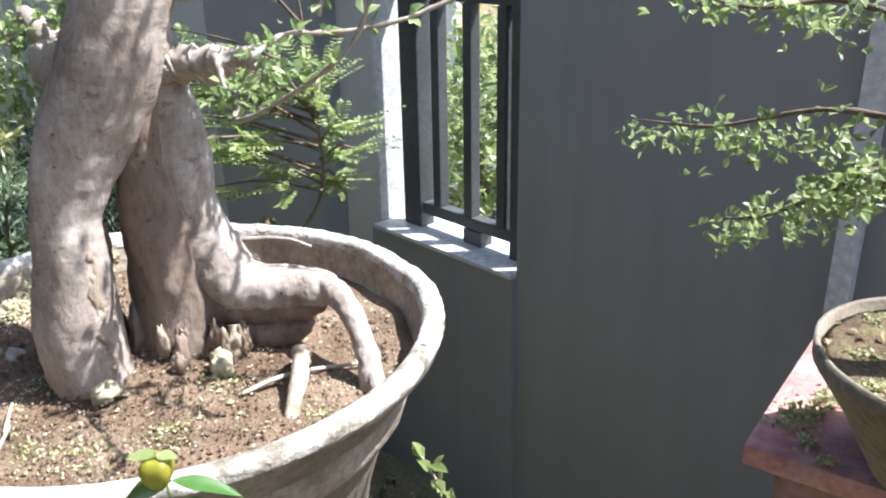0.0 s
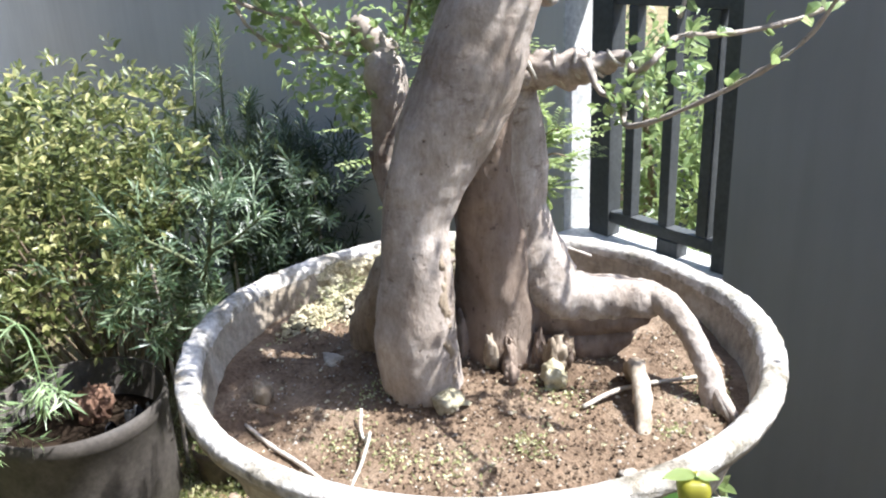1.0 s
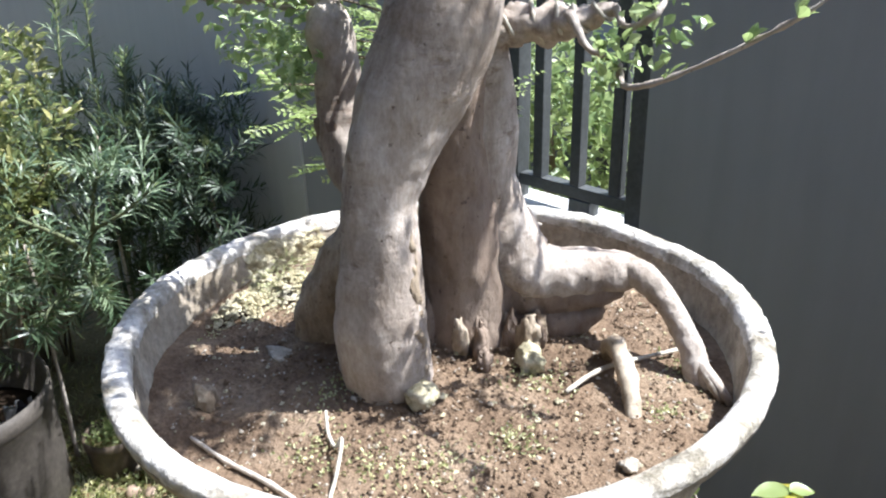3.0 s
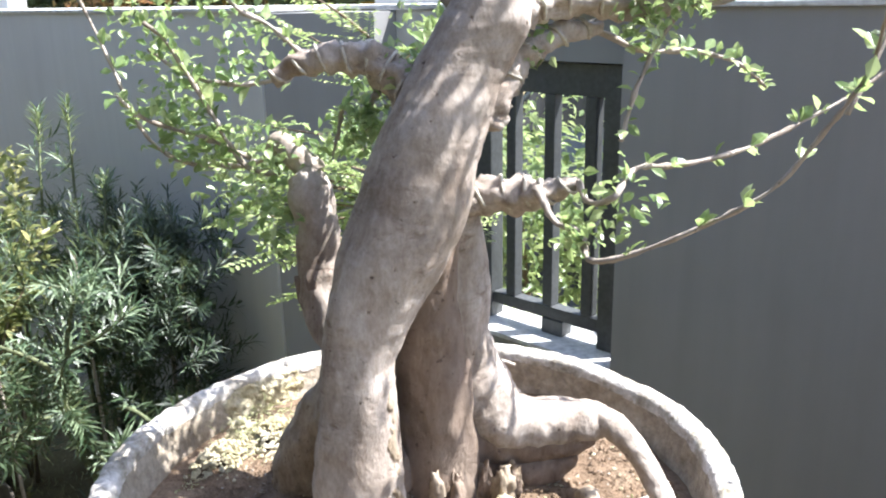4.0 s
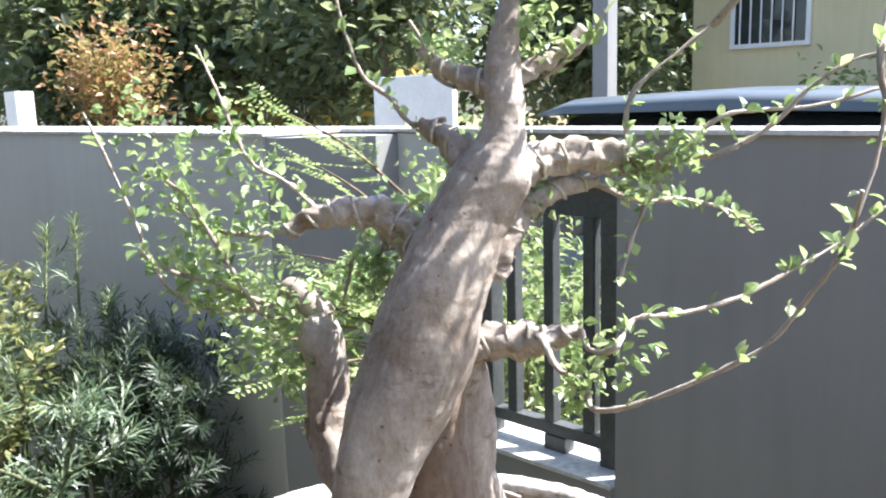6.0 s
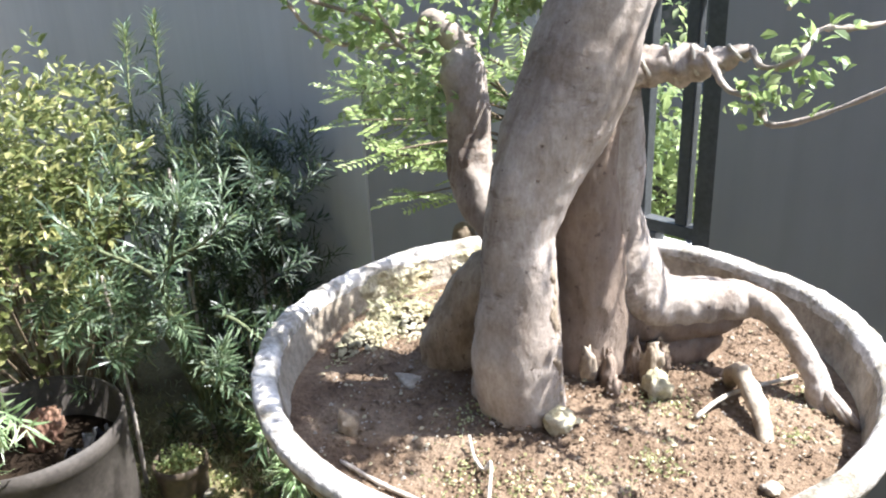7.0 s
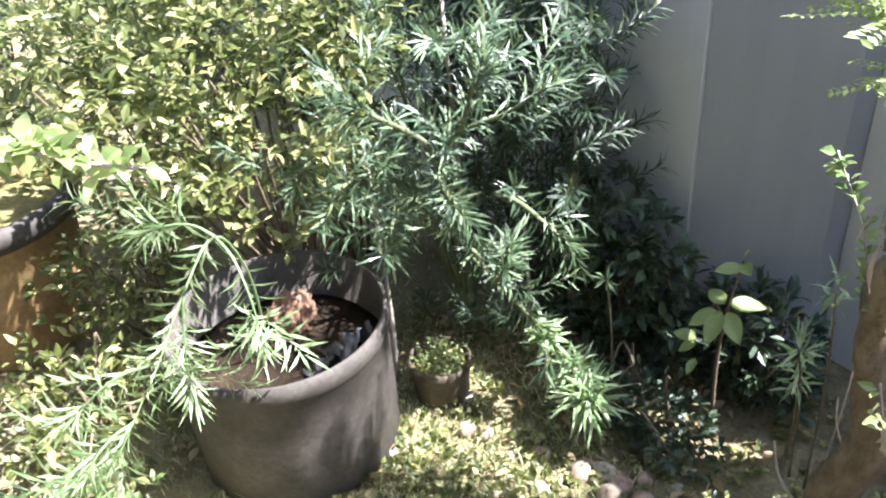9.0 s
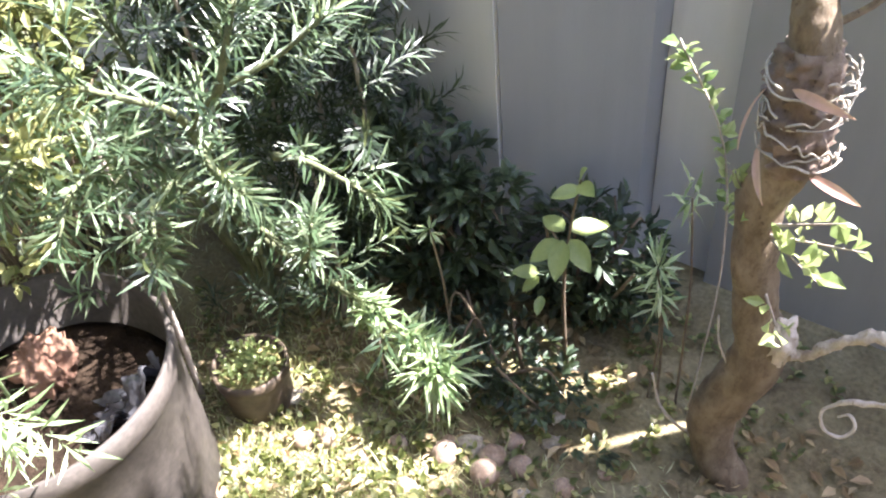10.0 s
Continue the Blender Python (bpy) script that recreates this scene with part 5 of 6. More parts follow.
def build_litter():
    """Fallen leaves, husks and pebbles on the earth by the pots."""
    r = random.Random(11)
    spots = [(-1.434, 0.167), (-1.40, 0.19), (-1.191, 0.33), (-1.145, 0.344), (-1.082, 0.403), (-1.032, 0.357), (-1.093, 0.30), (-1.549, 0.231), (-1.093, 0.345), (-1.175, 0.29), (-1.269, 0.253), (-1.026, 0.441), (-0.941, 0.366),
             (-1.24, 0.10), (-1.12, 0.22), (-1.0, 0.30), (-1.31, 0.20), (-0.97, 0.24), (-1.20, 0.20), (-1.05, 0.50), (-0.90, 0.44), (-1.45, 0.02), (-1.50, -0.02)]
    for i, (x, y) in enumerate(spots):
        k = r.uniform(0.022, 0.034) * (0.75 if i > 12 else 1)
        x, y = x + r.gauss(0, 0.004), y + r.gauss(0, 0.004)
        if i % 4 == 3:
            st = part("pebble", rock_bm((0, 0, 0), (k, k * 0.8, k * 0.55), i + 20, 2), M_STONE)
            tagged(st, "small pale pebble lying on the earth", "pebble", "litter by the pots")
        else:
            st = part("husk", husk_bm(k, i), M_HUSK)
            tagged(st, "dry ridged brown seed husk lying on the earth", "husk", "litter by the pots")
        st.location = (x, y, ground_z(x, y) + k * 0.42)
        st.rotation_euler = (r.gauss(0, 0.35), r.gauss(0, 0.35), r.uniform(0, 6.3))
    lv = Leaves()
    for i in range(900):
        x, y = r.uniform(-1.9, -0.5), r.uniform(-0.5, 0.75)
        a = r.uniform(0, 6.3)
        s = r.uniform(0.015, 0.045)
        lv.blade((x, y, ground_z(x, y) + r.uniform(0.004, 0.02)), (math.cos(a), math.sin(a), r.uniform(-0.1, 0.3)), (r.gauss(0, 0.3), r.gauss(0, 0.3), 1), s, s * 0.5, 0.3, 0.1)
    tagged(lv.done("leaf_litter", M_DRY), "dry fallen leaves scattered on the earth", "leaf litter", kind="stuff")
    g = Leaves()
    for i in range(16000):
        x, y = r.gauss(-1.35, 0.42), r.gauss(0.02, 0.32)
        k = noise.noise(Vector((x * 3.2, y * 3.2, 5))) + 0.25
        if y > 0.52 or (x * x + y * y) < 0.1 or r.random() > k + 0.45:
            continue
        h = r.uniform(0.015, 0.05) * (1.6 if r.random() < 0.06 else 1)
        g.needle((x, y, ground_z(x, y) - 0.002), (r.gauss(0, 0.7), r.gauss(0, 0.7), 1.0), (r.gauss(0, 1), r.gauss(0, 1), 0.2), h, 0.0035)
    for i in range(2600):
        x, y = r.uniform(-2.6, 0.6), r.uniform(-1.2, 0.4)
        g.needle((x, y, ground_z(x, y) - 0.002), (r.gauss(0, 0.7), r.gauss(0, 0.7), 1.0), (r.gauss(0, 1), r.gauss(0, 1), 0.2), r.uniform(0.02, 0.05), 0.004)
    tagged(g.done("grass", M_GRASS), "short sunlit grass with weeds", "grass", kind="stuff")
    w = Leaves()
    for i in range(900):
        x, y = (r.gauss(-1.35, 0.3), r.gauss(0.02, 0.25)) if i % 6 else (r.uniform(-1.3, -0.6), r.uniform(0.35, 0.95))
        if (x * x + y * y) < 0.12:
            continue
        for _ in range(5):
            s = r.uniform(0.012, 0.026)
            w.blade((x, y, ground_z(x, y) + r.uniform(0.0, 0.03)), (r.gauss(0, 1), r.gauss(0, 1), 0.5), (r.gauss(0, 0.4), r.gauss(0, 0.4), 1), s, s * 0.6, 0.15, 0.1)
    tagged(w.done("weeds", M_SHRUB), "low weeds with small leaves among the grass", "weeds", kind="stuff")


build_litter()
M_RUSTBARK = bark_material("red_brown_bark", (0.10, 0.05, 0.03), (0.2, 0.11, 0.07), (0.33, 0.2, 0.13), 0.9)


def build_sheet():
    """A crumpled length of black polythene, leaning on the inside of the pot."""
    v, f, nu, nv = [], [], 26, 20
    for i in range(nu):
        for j in range(nv):
            a, h = 0.05 + 0.85 * i / (nu - 1), j / (nv - 1)
            p = Vector((math.cos(a), math.sin(a), 0))
            k = noise.noise(Vector((i * 0.23, j * 0.26, 4))) + 0.6 * noise.noise(Vector((i * 0.55, j * 0.5, 9)))
            r = min(0.240, 0.10 + 0.125 * h ** 0.7 + 0.028 * k)
            v.append((-1.695 + p.x * r, -0.168 + p.y * r, 0.270 + 0.125 * h * (0.75 + 0.3 * math.sin(i * 0.5)) + 0.022 * abs(k)))
    for i in range(nu - 1):
        for j in range(nv - 1):
            f.append((i * nv + j, (i + 1) * nv + j, (i + 1) * nv + j + 1, i * nv + j + 1))
    ob = sheet("plastic_sheet", v, f, M_BAG, smooth=True)
    return tagged(ob, "crumpled glossy black plastic lying in the nursery pot", "plastic sheet")


build_sheet()
clod = part("bark_lump", rock_bm((0, 0, 0), (0.055, 0.045, 0.075), 33, 4), M_RUSTBARK)
for v in clod.data.vertices:
    v.co += v.co.normalized() * 0.012 * noise.noise(v.co * 90)
clod.location = (-1.765, -0.115, 0.305)
tagged(clod, "reddish brown dry bark lump on the potting soil", "bark")


# ---- things lying on the soil of the bonsai pot ----
def on_soil(name, pts, label, mat, radii, category="twig"):
    q = [(x, y, soil_z(x, y) + dz, r) for (x, y, dz), r in zip(pts, radii)]
    return tagged(part(name, tube(q, 6, 9, 0.35, 90), mat), label, category)


on_soil("twig", [(0.009, -0.16, 0.012), (0.027, -0.172, 0.004), (0.047, -0.180, 0.005), (0.052, -0.176, 0.014), (0.070, -0.198, 0.007), (0.082, -0.214, 0.003), (0.095, -0.225, 0.002)], "bent bleached twig on the soil", M_STRING, [0.0014, 0.0018, 0.0016, 0.002, 0.0018, 0.0016, 0.0012])
on_soil("root_end", [(-0.071, -0.252, 0.002), (-0.017, -0.249, 0.004), (0.037, -0.241, 0.004), (0.078, -0.234, 0.001)], "long thin pale stick lying on the soil", M_PALEROOT, [0.0018, 0.0024, 0.0024, 0.0020], "root")
on_soil("root_stub", [(0.125, 0.110, -0.005), (0.140, 0.098, 0.022), (0.165, 0.080, 0.020), (0.190, 0.055, 0.010), (0.203, 0.040, -0.008)], "thick weathered root stub arching out of the soil", M_DEADWOOD, [0.007, 0.011, 0.0095, 0.0085, 0.007], "root")
on_soil("twig", [(0.138, 0.024, 0.003), (0.144, 0.079, 0.007), (0.172, 0.169, 0.006)], "thin straight twig on the soil", M_STRING, [0.0025, 0.0025, 0.002])
for i, (x, y, s, m, lab) in enumerate(((-0.105, -0.215, (0.011, 0.010, 0.015), M_DEADWOOD, "small grey root knob standing in the soil"),
                                       (-0.12, -0.12, (0.018, 0.01, 0.005), M_STONE, "flat pale pebble on the soil"), (0.235, -0.018, (0.009, 0.008, 0.006), M_STONE, "flat pale pebble on the soil"),
                                       (0.055, -0.085, (0.016, 0.015, 0.012), M_LICHEN, "pale lumpy clod at the trunk foot"), (0.09, 0.03, (0.014, 0.012, 0.022), M_LICHEN, "pale lumpy clod at the trunk foot"))):
    st = part("stone" if m in (M_LICHEN, M_STONE) else "clod", rock_bm((0, 0, 0), s, i + 3, 3), m)
    st.location = (x, y, soil_z(x, y) + s[2] * 0.4)
    tagged(st, lab, "stone")


def lichen_crust(a0, a1, z0, z1, seed, mat, label):
    """Rough lichen crust on the inside of the pot, thick in the middle and ragged at its edge."""
    v, f, nu, nv = [], [], 40, 22
    for i in range(nu):
        for j in range(nv):
            x, y = 2 * i / (nu - 1) - 1, 2 * j / (nv - 1) - 1
            p = Vector((x * 2.2 + seed, y * 1.6, seed))
            d = 1 - x * x - y * y + 0.7 * noise.noise(p) + 0.3 * noise.noise(p * 3)
            a, z = a0 + (a1 - a0) * i / (nu - 1), z0 + (z1 - z0) * j / (nv - 1)
            r = (0.2875 + 0.0045 * (z - 1.13) / 0.04) - 0.0045 * min(1.0, d * 1.3) - 0.003 * noise.noise(p * 5) - 0.003 * noise.noise(p * 13)
            v.append((r * math.cos(a), r * math.sin(a), z + 0.002 * noise.noise(p * 6)))
    for i in range(nu - 1):
        for j in range(nv - 1):
            f.append((i * nv + j, (i + 1) * nv + j, (i + 1) * nv + j + 1, i * nv + j + 1))
    return tagged(oval(sheet("lichen", v, f, mat, smooth=True)), label, "lichen")


lichen_crust(2.30, 2.78, 1.12, 1.179, 3, M_LICHEN, "crusty yellowish lichen on the inside of the pot rim")
lichen_crust(2.88, 3.28, 1.125, 1.177, 8, M_LICHEN, "crusty yellowish lichen on the inside of the pot rim")
q = [(0.268 * math.cos(a), 0.268 * math.sin(a), z, r) for a, z, r in ((2.75, 1.148, 0.004), (2.5, 1.163, 0.0045), (2.25, 1.176, 0.004), (2.0, 1.183, 0.003), (1.85, 1.178, 0.002))]
tagged(oval(part("stray_root", tube(q, 7, 9, 0.4, 80), M_TWIG)), "thin grey root running along the pot wall", "root")


def build_crumbs():
    r = random.Random(5)
    for name, mat, n, lo, hi, lab in (("gravel", M_STONE, 1500, 0.0006, 0.0021, "pale gravel bits in the soil"), ("soil_crumbs", M_SOIL, 6500, 0.0007, 0.0025, "loose brown soil crumbs"), ("moss_crumbs", M_LICHEN, 330, 0.001, 0.0034, "pale dry moss crumbs on the soil")):
        v, f = [], []
        for i in range(n):
            while True:
                x, y = r.uniform(-0.28, 0.28), r.uniform(-0.28, 0.28)
                if x * x + y * y < 0.075:
                    break
            s = r.uniform(lo, hi) * (1.8 if r.random() < 0.05 else 1)
            c = Vector((x, y, soil_z(x, y) + s * 0.4))
            k = len(v)
            for d in ((1, 0, 0), (-1, 0, 0), (0, 1, 0), (0, -1, 0), (0, 0, 0.8), (0.7, 0.7, 0.3), (-0.7, 0.6, 0.4), (0, 0, -0.8)):
                v.append(tuple(c + Vector(d) * s * r.uniform(0.6, 1.2)))
            f += [(k, k + 5, k + 4), (k + 5, k + 2, k + 4), (k + 2, k + 6, k + 4), (k + 6, k + 1, k + 4), (k + 1, k + 3, k + 4), (k + 3, k, k + 4), (k, k + 7, k + 5), (k + 5, k + 7, k + 2), (k + 2, k + 7, k + 6), (k + 6, k + 7, k + 1), (k + 1, k + 7, k + 3), (k + 3, k + 7, k)]
        tagged(sheet(name, v, f, mat), lab, name.replace("_", " "), kind="stuff")
    # two low heaps of crumbly mossy clods against the pot wall
    for cx, cy, sx, n in ((-0.238, -0.088, 0.017, 420), (-0.218, -0.028, 0.016, 260), (-0.262, -0.045, 0.010, 160)):
        v, f = [], []
        for i in range(n):
            x, y = cx + r.gauss(0, sx), cy + r.gauss(0, sx * 1.2)
            if x * x + y * y > 0.0785:
                continue
            s = r.uniform(0.0015, 0.0055)
            rise = 0.026 * math.exp(-((x - cx) ** 2 + (y - cy) ** 2) / (2.2 * sx * sx))
            c = Vector((x, y, soil_z(x, y) + rise * r.uniform(0.5, 1.0)))
            k = len(v)
            for d in ((1, 0, 0), (-1, 0, 0), (0, 1, 0), (0, -1, 0), (0, 0, 0.9), (0, 0, -0.9)):
                v.append(tuple(c + Vector(d) * s * r.uniform(0.6, 1.3)))
            f += [(k, k + 2, k + 4), (k + 2, k + 1, k + 4), (k + 1, k + 3, k + 4), (k + 3, k, k + 4), (k + 2, k, k + 5), (k + 1, k + 2, k + 5), (k + 3, k + 1, k + 5), (k, k + 3, k + 5)]
        tagged(sheet("mossy_clod", v, f, M_LICHEN), "crumbly pale mossy clod heaped on the soil", "clod", kind="stuff")
    m = Leaves()
    for c, k, s in (((0.105, 0.02), 150, 0.03), ((0.08, -0.17), 160, 0.03), ((0.15, -0.06), 150, 0.025), ((0.215, 0.065), 60, 0.015), ((0.03, -0.19), 140, 0.03), ((-0.25, -0.14), 90, 0.02), ((0.19, 0.15), 120, 0.03), ((0.13, -0.13), 120, 0.03), ((-0.02, -0.13), 80, 0.025)):
        for _ in range(k):
            x, y = c[0] + r.gauss(0, s * 0.6), c[1] + r.gauss(0, s * 0.6)
            if x * x + y * y > 0.076:
                continue
            z = r.uniform(0.0025, 0.006)
            m.blade((x, y, soil_z(x, y)), (r.gauss(0, 1), r.gauss(0, 1), 0.7), (r.gauss(0, 1), r.gauss(0, 1), 1), z, z * 0.6, 0.2, 0.1)
    for _ in range(260):
        x, y = r.gauss(-0.235, 0.022), r.gauss(-0.03, 0.03)
        if x * x + y * y < 0.077:
            m.needle((x, y, soil_z(x, y) + r.uniform(0.0, 0.03)), (r.gauss(0, 1), r.gauss(0, 1), r.uniform(0, 0.6)), (r.gauss(0, 1), r.gauss(0, 1), 1), r.uniform(0.008, 0.02), 0.0012)
    tagged(m.done("moss_tufts", M_GRASS), "tiny green weed and moss tufts on the soil", "moss", kind="stuff")


build_crumbs()


# ---- broad-leaved plant close to the pot ----
def build_broad_leaf():
    p = thing("broad_leaved_plant", (0.49, -0.06, 0.0), "thin-stemmed plant with dark green leaves and a hanging yellow bud", "shrub")
    top = Vector((0.414, -0.172, 1.302))
    under(part("stem", tube([(0.49, -0.06, 0.0, 0.007), (0.46, -0.10, 0.5, 0.006), (0.435, -0.14, 1.0, 0.003), (0.42, -0.165, 1.24, 0.0014), (*top, 0.001)], 6, 8, 0.1, 30), M_FRESH), p)
    right = Vector((0.70, 0.72, 0))
    bud = lathe([(0.0012, -0.0015), (0.0045, 0.0), (0.0078, -0.0012), (0.0097, -0.005), (0.0098, -0.0095), (0.0085, -0.0145), (0.006, -0.019), (0.003, -0.0225), (0.0006, -0.0245)], 24, 0.0, None, tuple(top + right * -0.001))
    for v in bud.verts:
        o = Vector((v.co.x - top.x, v.co.y - top.y, 0))
        v.co += o * 0.10 * math.cos(4 * math.atan2(o.y, o.x))
    under(part("bud", bud, M_YELLOW, label="hanging yellow lantern-shaped bud"), p)
    for off, d, n, size, w, m in (((0, 0, 0), right + Vector((0, 0, 0.1)), (0, 0, 1), 0.013, 0.010, M_LIME), ((0, 0, 0), -right + Vector((0, 0, 0.1)), (0, 0, 1), 0.018, 0.012, M_LIME),
                                  ((0.002, 0.006, -0.020), -right - Vector((0, 0, 0.25)), (0.2, -0.3, 1), 0.034, 0.019, M_BIGLEAF), ((0.002, 0.006, -0.02), right - Vector((0, 0, 0.05)), (0, -0.1, 1), 0.042, 0.013, M_BIGLEAF),
                                  ((0.004, 0.006, -0.032), (0.55, 0.25, -0.60), (0.3, -0.6, 0.8), 0.046, 0.028, M_BIGLEAF), ((0.004, 0.006, -0.032), (0.45, 0.10, -0.40), (0.5, -0.5, 0.8), 0.052, 0.034, M_BIGLEAF),
                                  ((0.006, 0.01, -0.075), (-0.55, -0.75, -0.2), (0, 0, 1), 0.055, 0.028, M_BIGLEAF), ((0.008, 0.012, -0.09), (0.8, 0.5, -0.1), (0, 0, 1), 0.06, 0.03, M_BIGLEAF)):
        lv = Leaves()
        lv.broad(top + Vector(off), d, n, size, w)
        under(lv.done("leaf", m, smooth=True), p)
    # a side shoot with small paired leaflets
    path = [(0.42, -0.160, 1.25), (0.45, -0.135, 1.262), (0.475, -0.12, 1.245), (0.485, -0.12, 1.215)]
    under(part("stem", tube([(*q, 0.0012) for q in path], 5, 6), M_FRESH), p)
    lv = Leaves()
    for q, e in zip(curve_points(path, 4), curve_points(path, 4)[1:]):
        d = Vector(e - q).normalized()
        for sg in (-1, 1):
            lv.blade(q, d.cross(Vector((0, 0, 1))) * sg + d * 0.3, Vector((0, -0.3, 1)), 0.011, 0.009, 0.1, 0.1)
    under(lv.done("leaflets", M_LIME), p)
    return p


M_BIGLEAF = leaf_material("glossy_broad_leaf", (0.03, 0.09, 0.015), (0.06, 0.15, 0.03), (0.11, 0.22, 0.045), 0.3, 0.38)
build_broad_leaf()
p = thing("round_leaf_sprig", (0.14, 0.36, 0.0), "arching sprig with small round leaves in the sun", "seedling")
path = [(0.20, 0.40, 0.0), (0.19, 0.38, 0.5), (0.16, 0.33, 0.78), (0.10, 0.30, 0.90)]
under(part("stem", tube([(*q, 0.002) for q in path], 5, 6), M_TWIG), p)
lv = Leaves()
leafy_twig(lv, path, 0.014, 0.028, 0.72, 2)
under(lv.done("foliage", M_LIME), p)


# ---- second bonsai on its red stand ----
M_PINKTOP = two_scale("faded_pink_paint", [(0.3, (0.36, 0.16, 0.14)), (0.7, (0.54, 0.31, 0.28))], 14, 90, 0.85, 0.5, 0.004)
M_MOSSOIL = two_scale("mossy_soil", [(0.3, (0.10, 0.06, 0.035)), (0.5, (0.17, 0.12, 0.06)), (0.7, (0.24, 0.22, 0.09))], 22, 160, 0.95, 1.0, 0.006)
stand = thing("plant_stand", (0.53, 0.342, 0.0), "faded pink-topped dark red masonry stand for a pot", "stand")
stand.rotation_euler = (0, 0, radians(11))
part("top_slab", box_bm((0.0, 0.0, 1.094), (0.46, 0.34, 1.118), 0.007), M_PINKTOP, stand, "faded pink slab with worn edges", smooth=False)
part("base", box_bm((0.028, 0.022, 0.0), (0.44, 0.32, 1.093), 0.006), M_RED, stand, "dark red painted base", smooth=False)
pot2 = round_pot("bonsai_pot", (0.685, 0.414, 1.1185), 0.195, 0.10, 0.20, M_POT_SIDE, "round concrete pot with mossy brown soil on a red stand", M_MOSSOIL, 0.003, deep=0.016)
pot2.scale = (0.63, 0.63, 0.63)
strip = part("wall_strip", box_bm((0.325, 1.035, 0.9), (0.362, 1.059, WALL_TOP - 0.01), 0.002), M_CAP, smooth=False)
tagged(strip, "narrow white strip on the wall", "trim", kind="structure")


# moss cushions, clods and litter on the second pot's soil
p = thing("pot_moss", (0.685, 0.414, 1.235), "pale moss cushions and dry litter on brown potting soil", "moss")
moss, litter = Leaves(), Leaves()
for k in range(26):
    a, d = rnd.uniform(0, 6.3), 0.112 * math.sqrt(rnd.random())
    c = Vector((0.685 + d * math.cos(a), 0.414 + d * math.sin(a), 1.2355))
    for _ in range(34):
        o = Vector((rnd.gauss(0, 0.007), rnd.gauss(0, 0.007), 0))
        if (c + o - Vector((0.685, 0.414, c.z))).length < 0.117:
            moss.blade(c + o + Vector((0, 0, 0.005 * math.exp(-o.length_squared / 0.00008))), any_way(0.8), any_way(2), rnd.uniform(0.003, 0.006), 0.004, 0.2, 0.1)
for k in range(90):
    a, d = rnd.uniform(0, 6.3), 0.114 * math.sqrt(rnd.random())
    litter.blade((0.685 + d * math.cos(a), 0.414 + d * math.sin(a), 1.2375), any_way(-0.1), any_way(2), rnd.uniform(0.006, 0.014), 0.006, 0.3, 0.2)
under(moss.done("moss", M_GRASS), p)
under(litter.done("litter", M_DRY), p)


def build_second_bonsai():
    t = thing("bonsai_tree", (0.62, 0.80, 1.03), "slim bonsai with layered pads of small leaves", "tree")
    under(part("trunk", tube([(0.62, 0.84, 1.0, 0.03), (0.57, 0.81, 1.12, 0.024), (0.50, 0.80, 1.25, 0.019), (0.475, 0.80, 1.36, 0.015), (0.46, 0.80, 1.46, 0.011), (0.43, 0.80, 1.55, 0.007)], 7, 14, 0.3, 40), M_BARK2), t)
    for b, e, drop in (((0.475, 0.80, 1.35), (0.08, 0.80, 1.29), 0.05), ((0.49, 0.80, 1.27), (0.23, 0.79, 1.16), 0.04), ((0.455, 0.80, 1.47), (0.15, 0.80, 1.49), 0.02), ((0.49, 0.8, 1.3), (0.42, 0.70, 1.27), 0.0)):
        b, e = Vector(b), Vector(e)
        under(part("limb", tube([(*b, 0.005), (*(b.lerp(e, 0.3) + Vector((0, 0.01, 0.012))), 0.004), (*(b.lerp(e, 0.65) + Vector((0, -0.012, -0.008))), 0.003), (*e, 0.0012)], 5, 7, 0.5, 60), M_BARK2), t)
        lv = Leaves()
        for k in range(150):
            f = rnd.uniform(0.15, 1.0)
            at = b.lerp(e, f) + Vector((rnd.gauss(0, 0.02), rnd.gauss(0, 0.035), rnd.gauss(-drop * 0.5, 0.018)))
            s = rnd.uniform(0.012, 0.022)
            for _ in range(2):
                lv.blade(at, any_way(0.3), any_way(1.4), s, s * 0.6, 0.2, 0.15)
        under(lv.done("foliage", M_BACKLEAF), t)
    # set down nearer, on the stand's pot
    t.location = (0.698, 0.386, 1.238)
    t.scale = (0.63, 0.63, 0.63)
    return t


build_second_bonsai()
p = thing("moss_tuft", (0.545, 0.40, 1.118), "pale yellow-green moss tuft on the pink slab", "moss")
lv = Leaves()
for x, y, k, spread in ((0.548, 0.42, 150, 0.016), (0.556, 0.47, 120, 0.014), (0.575, 0.385, 40, 0.008), (0.60, 0.362, 30, 0.006)):
    for _ in range(k):
        lv.blade((x + rnd.gauss(0, spread * 0.6), y + rnd.gauss(0, spread), 1.119 + rnd.uniform(0, 0.007)), any_way(0.9), any_way(2.0), rnd.uniform(0.004, 0.008), 0.005, 0.2, 0.1)
under(lv.done("foliage", M_GRASS), p)


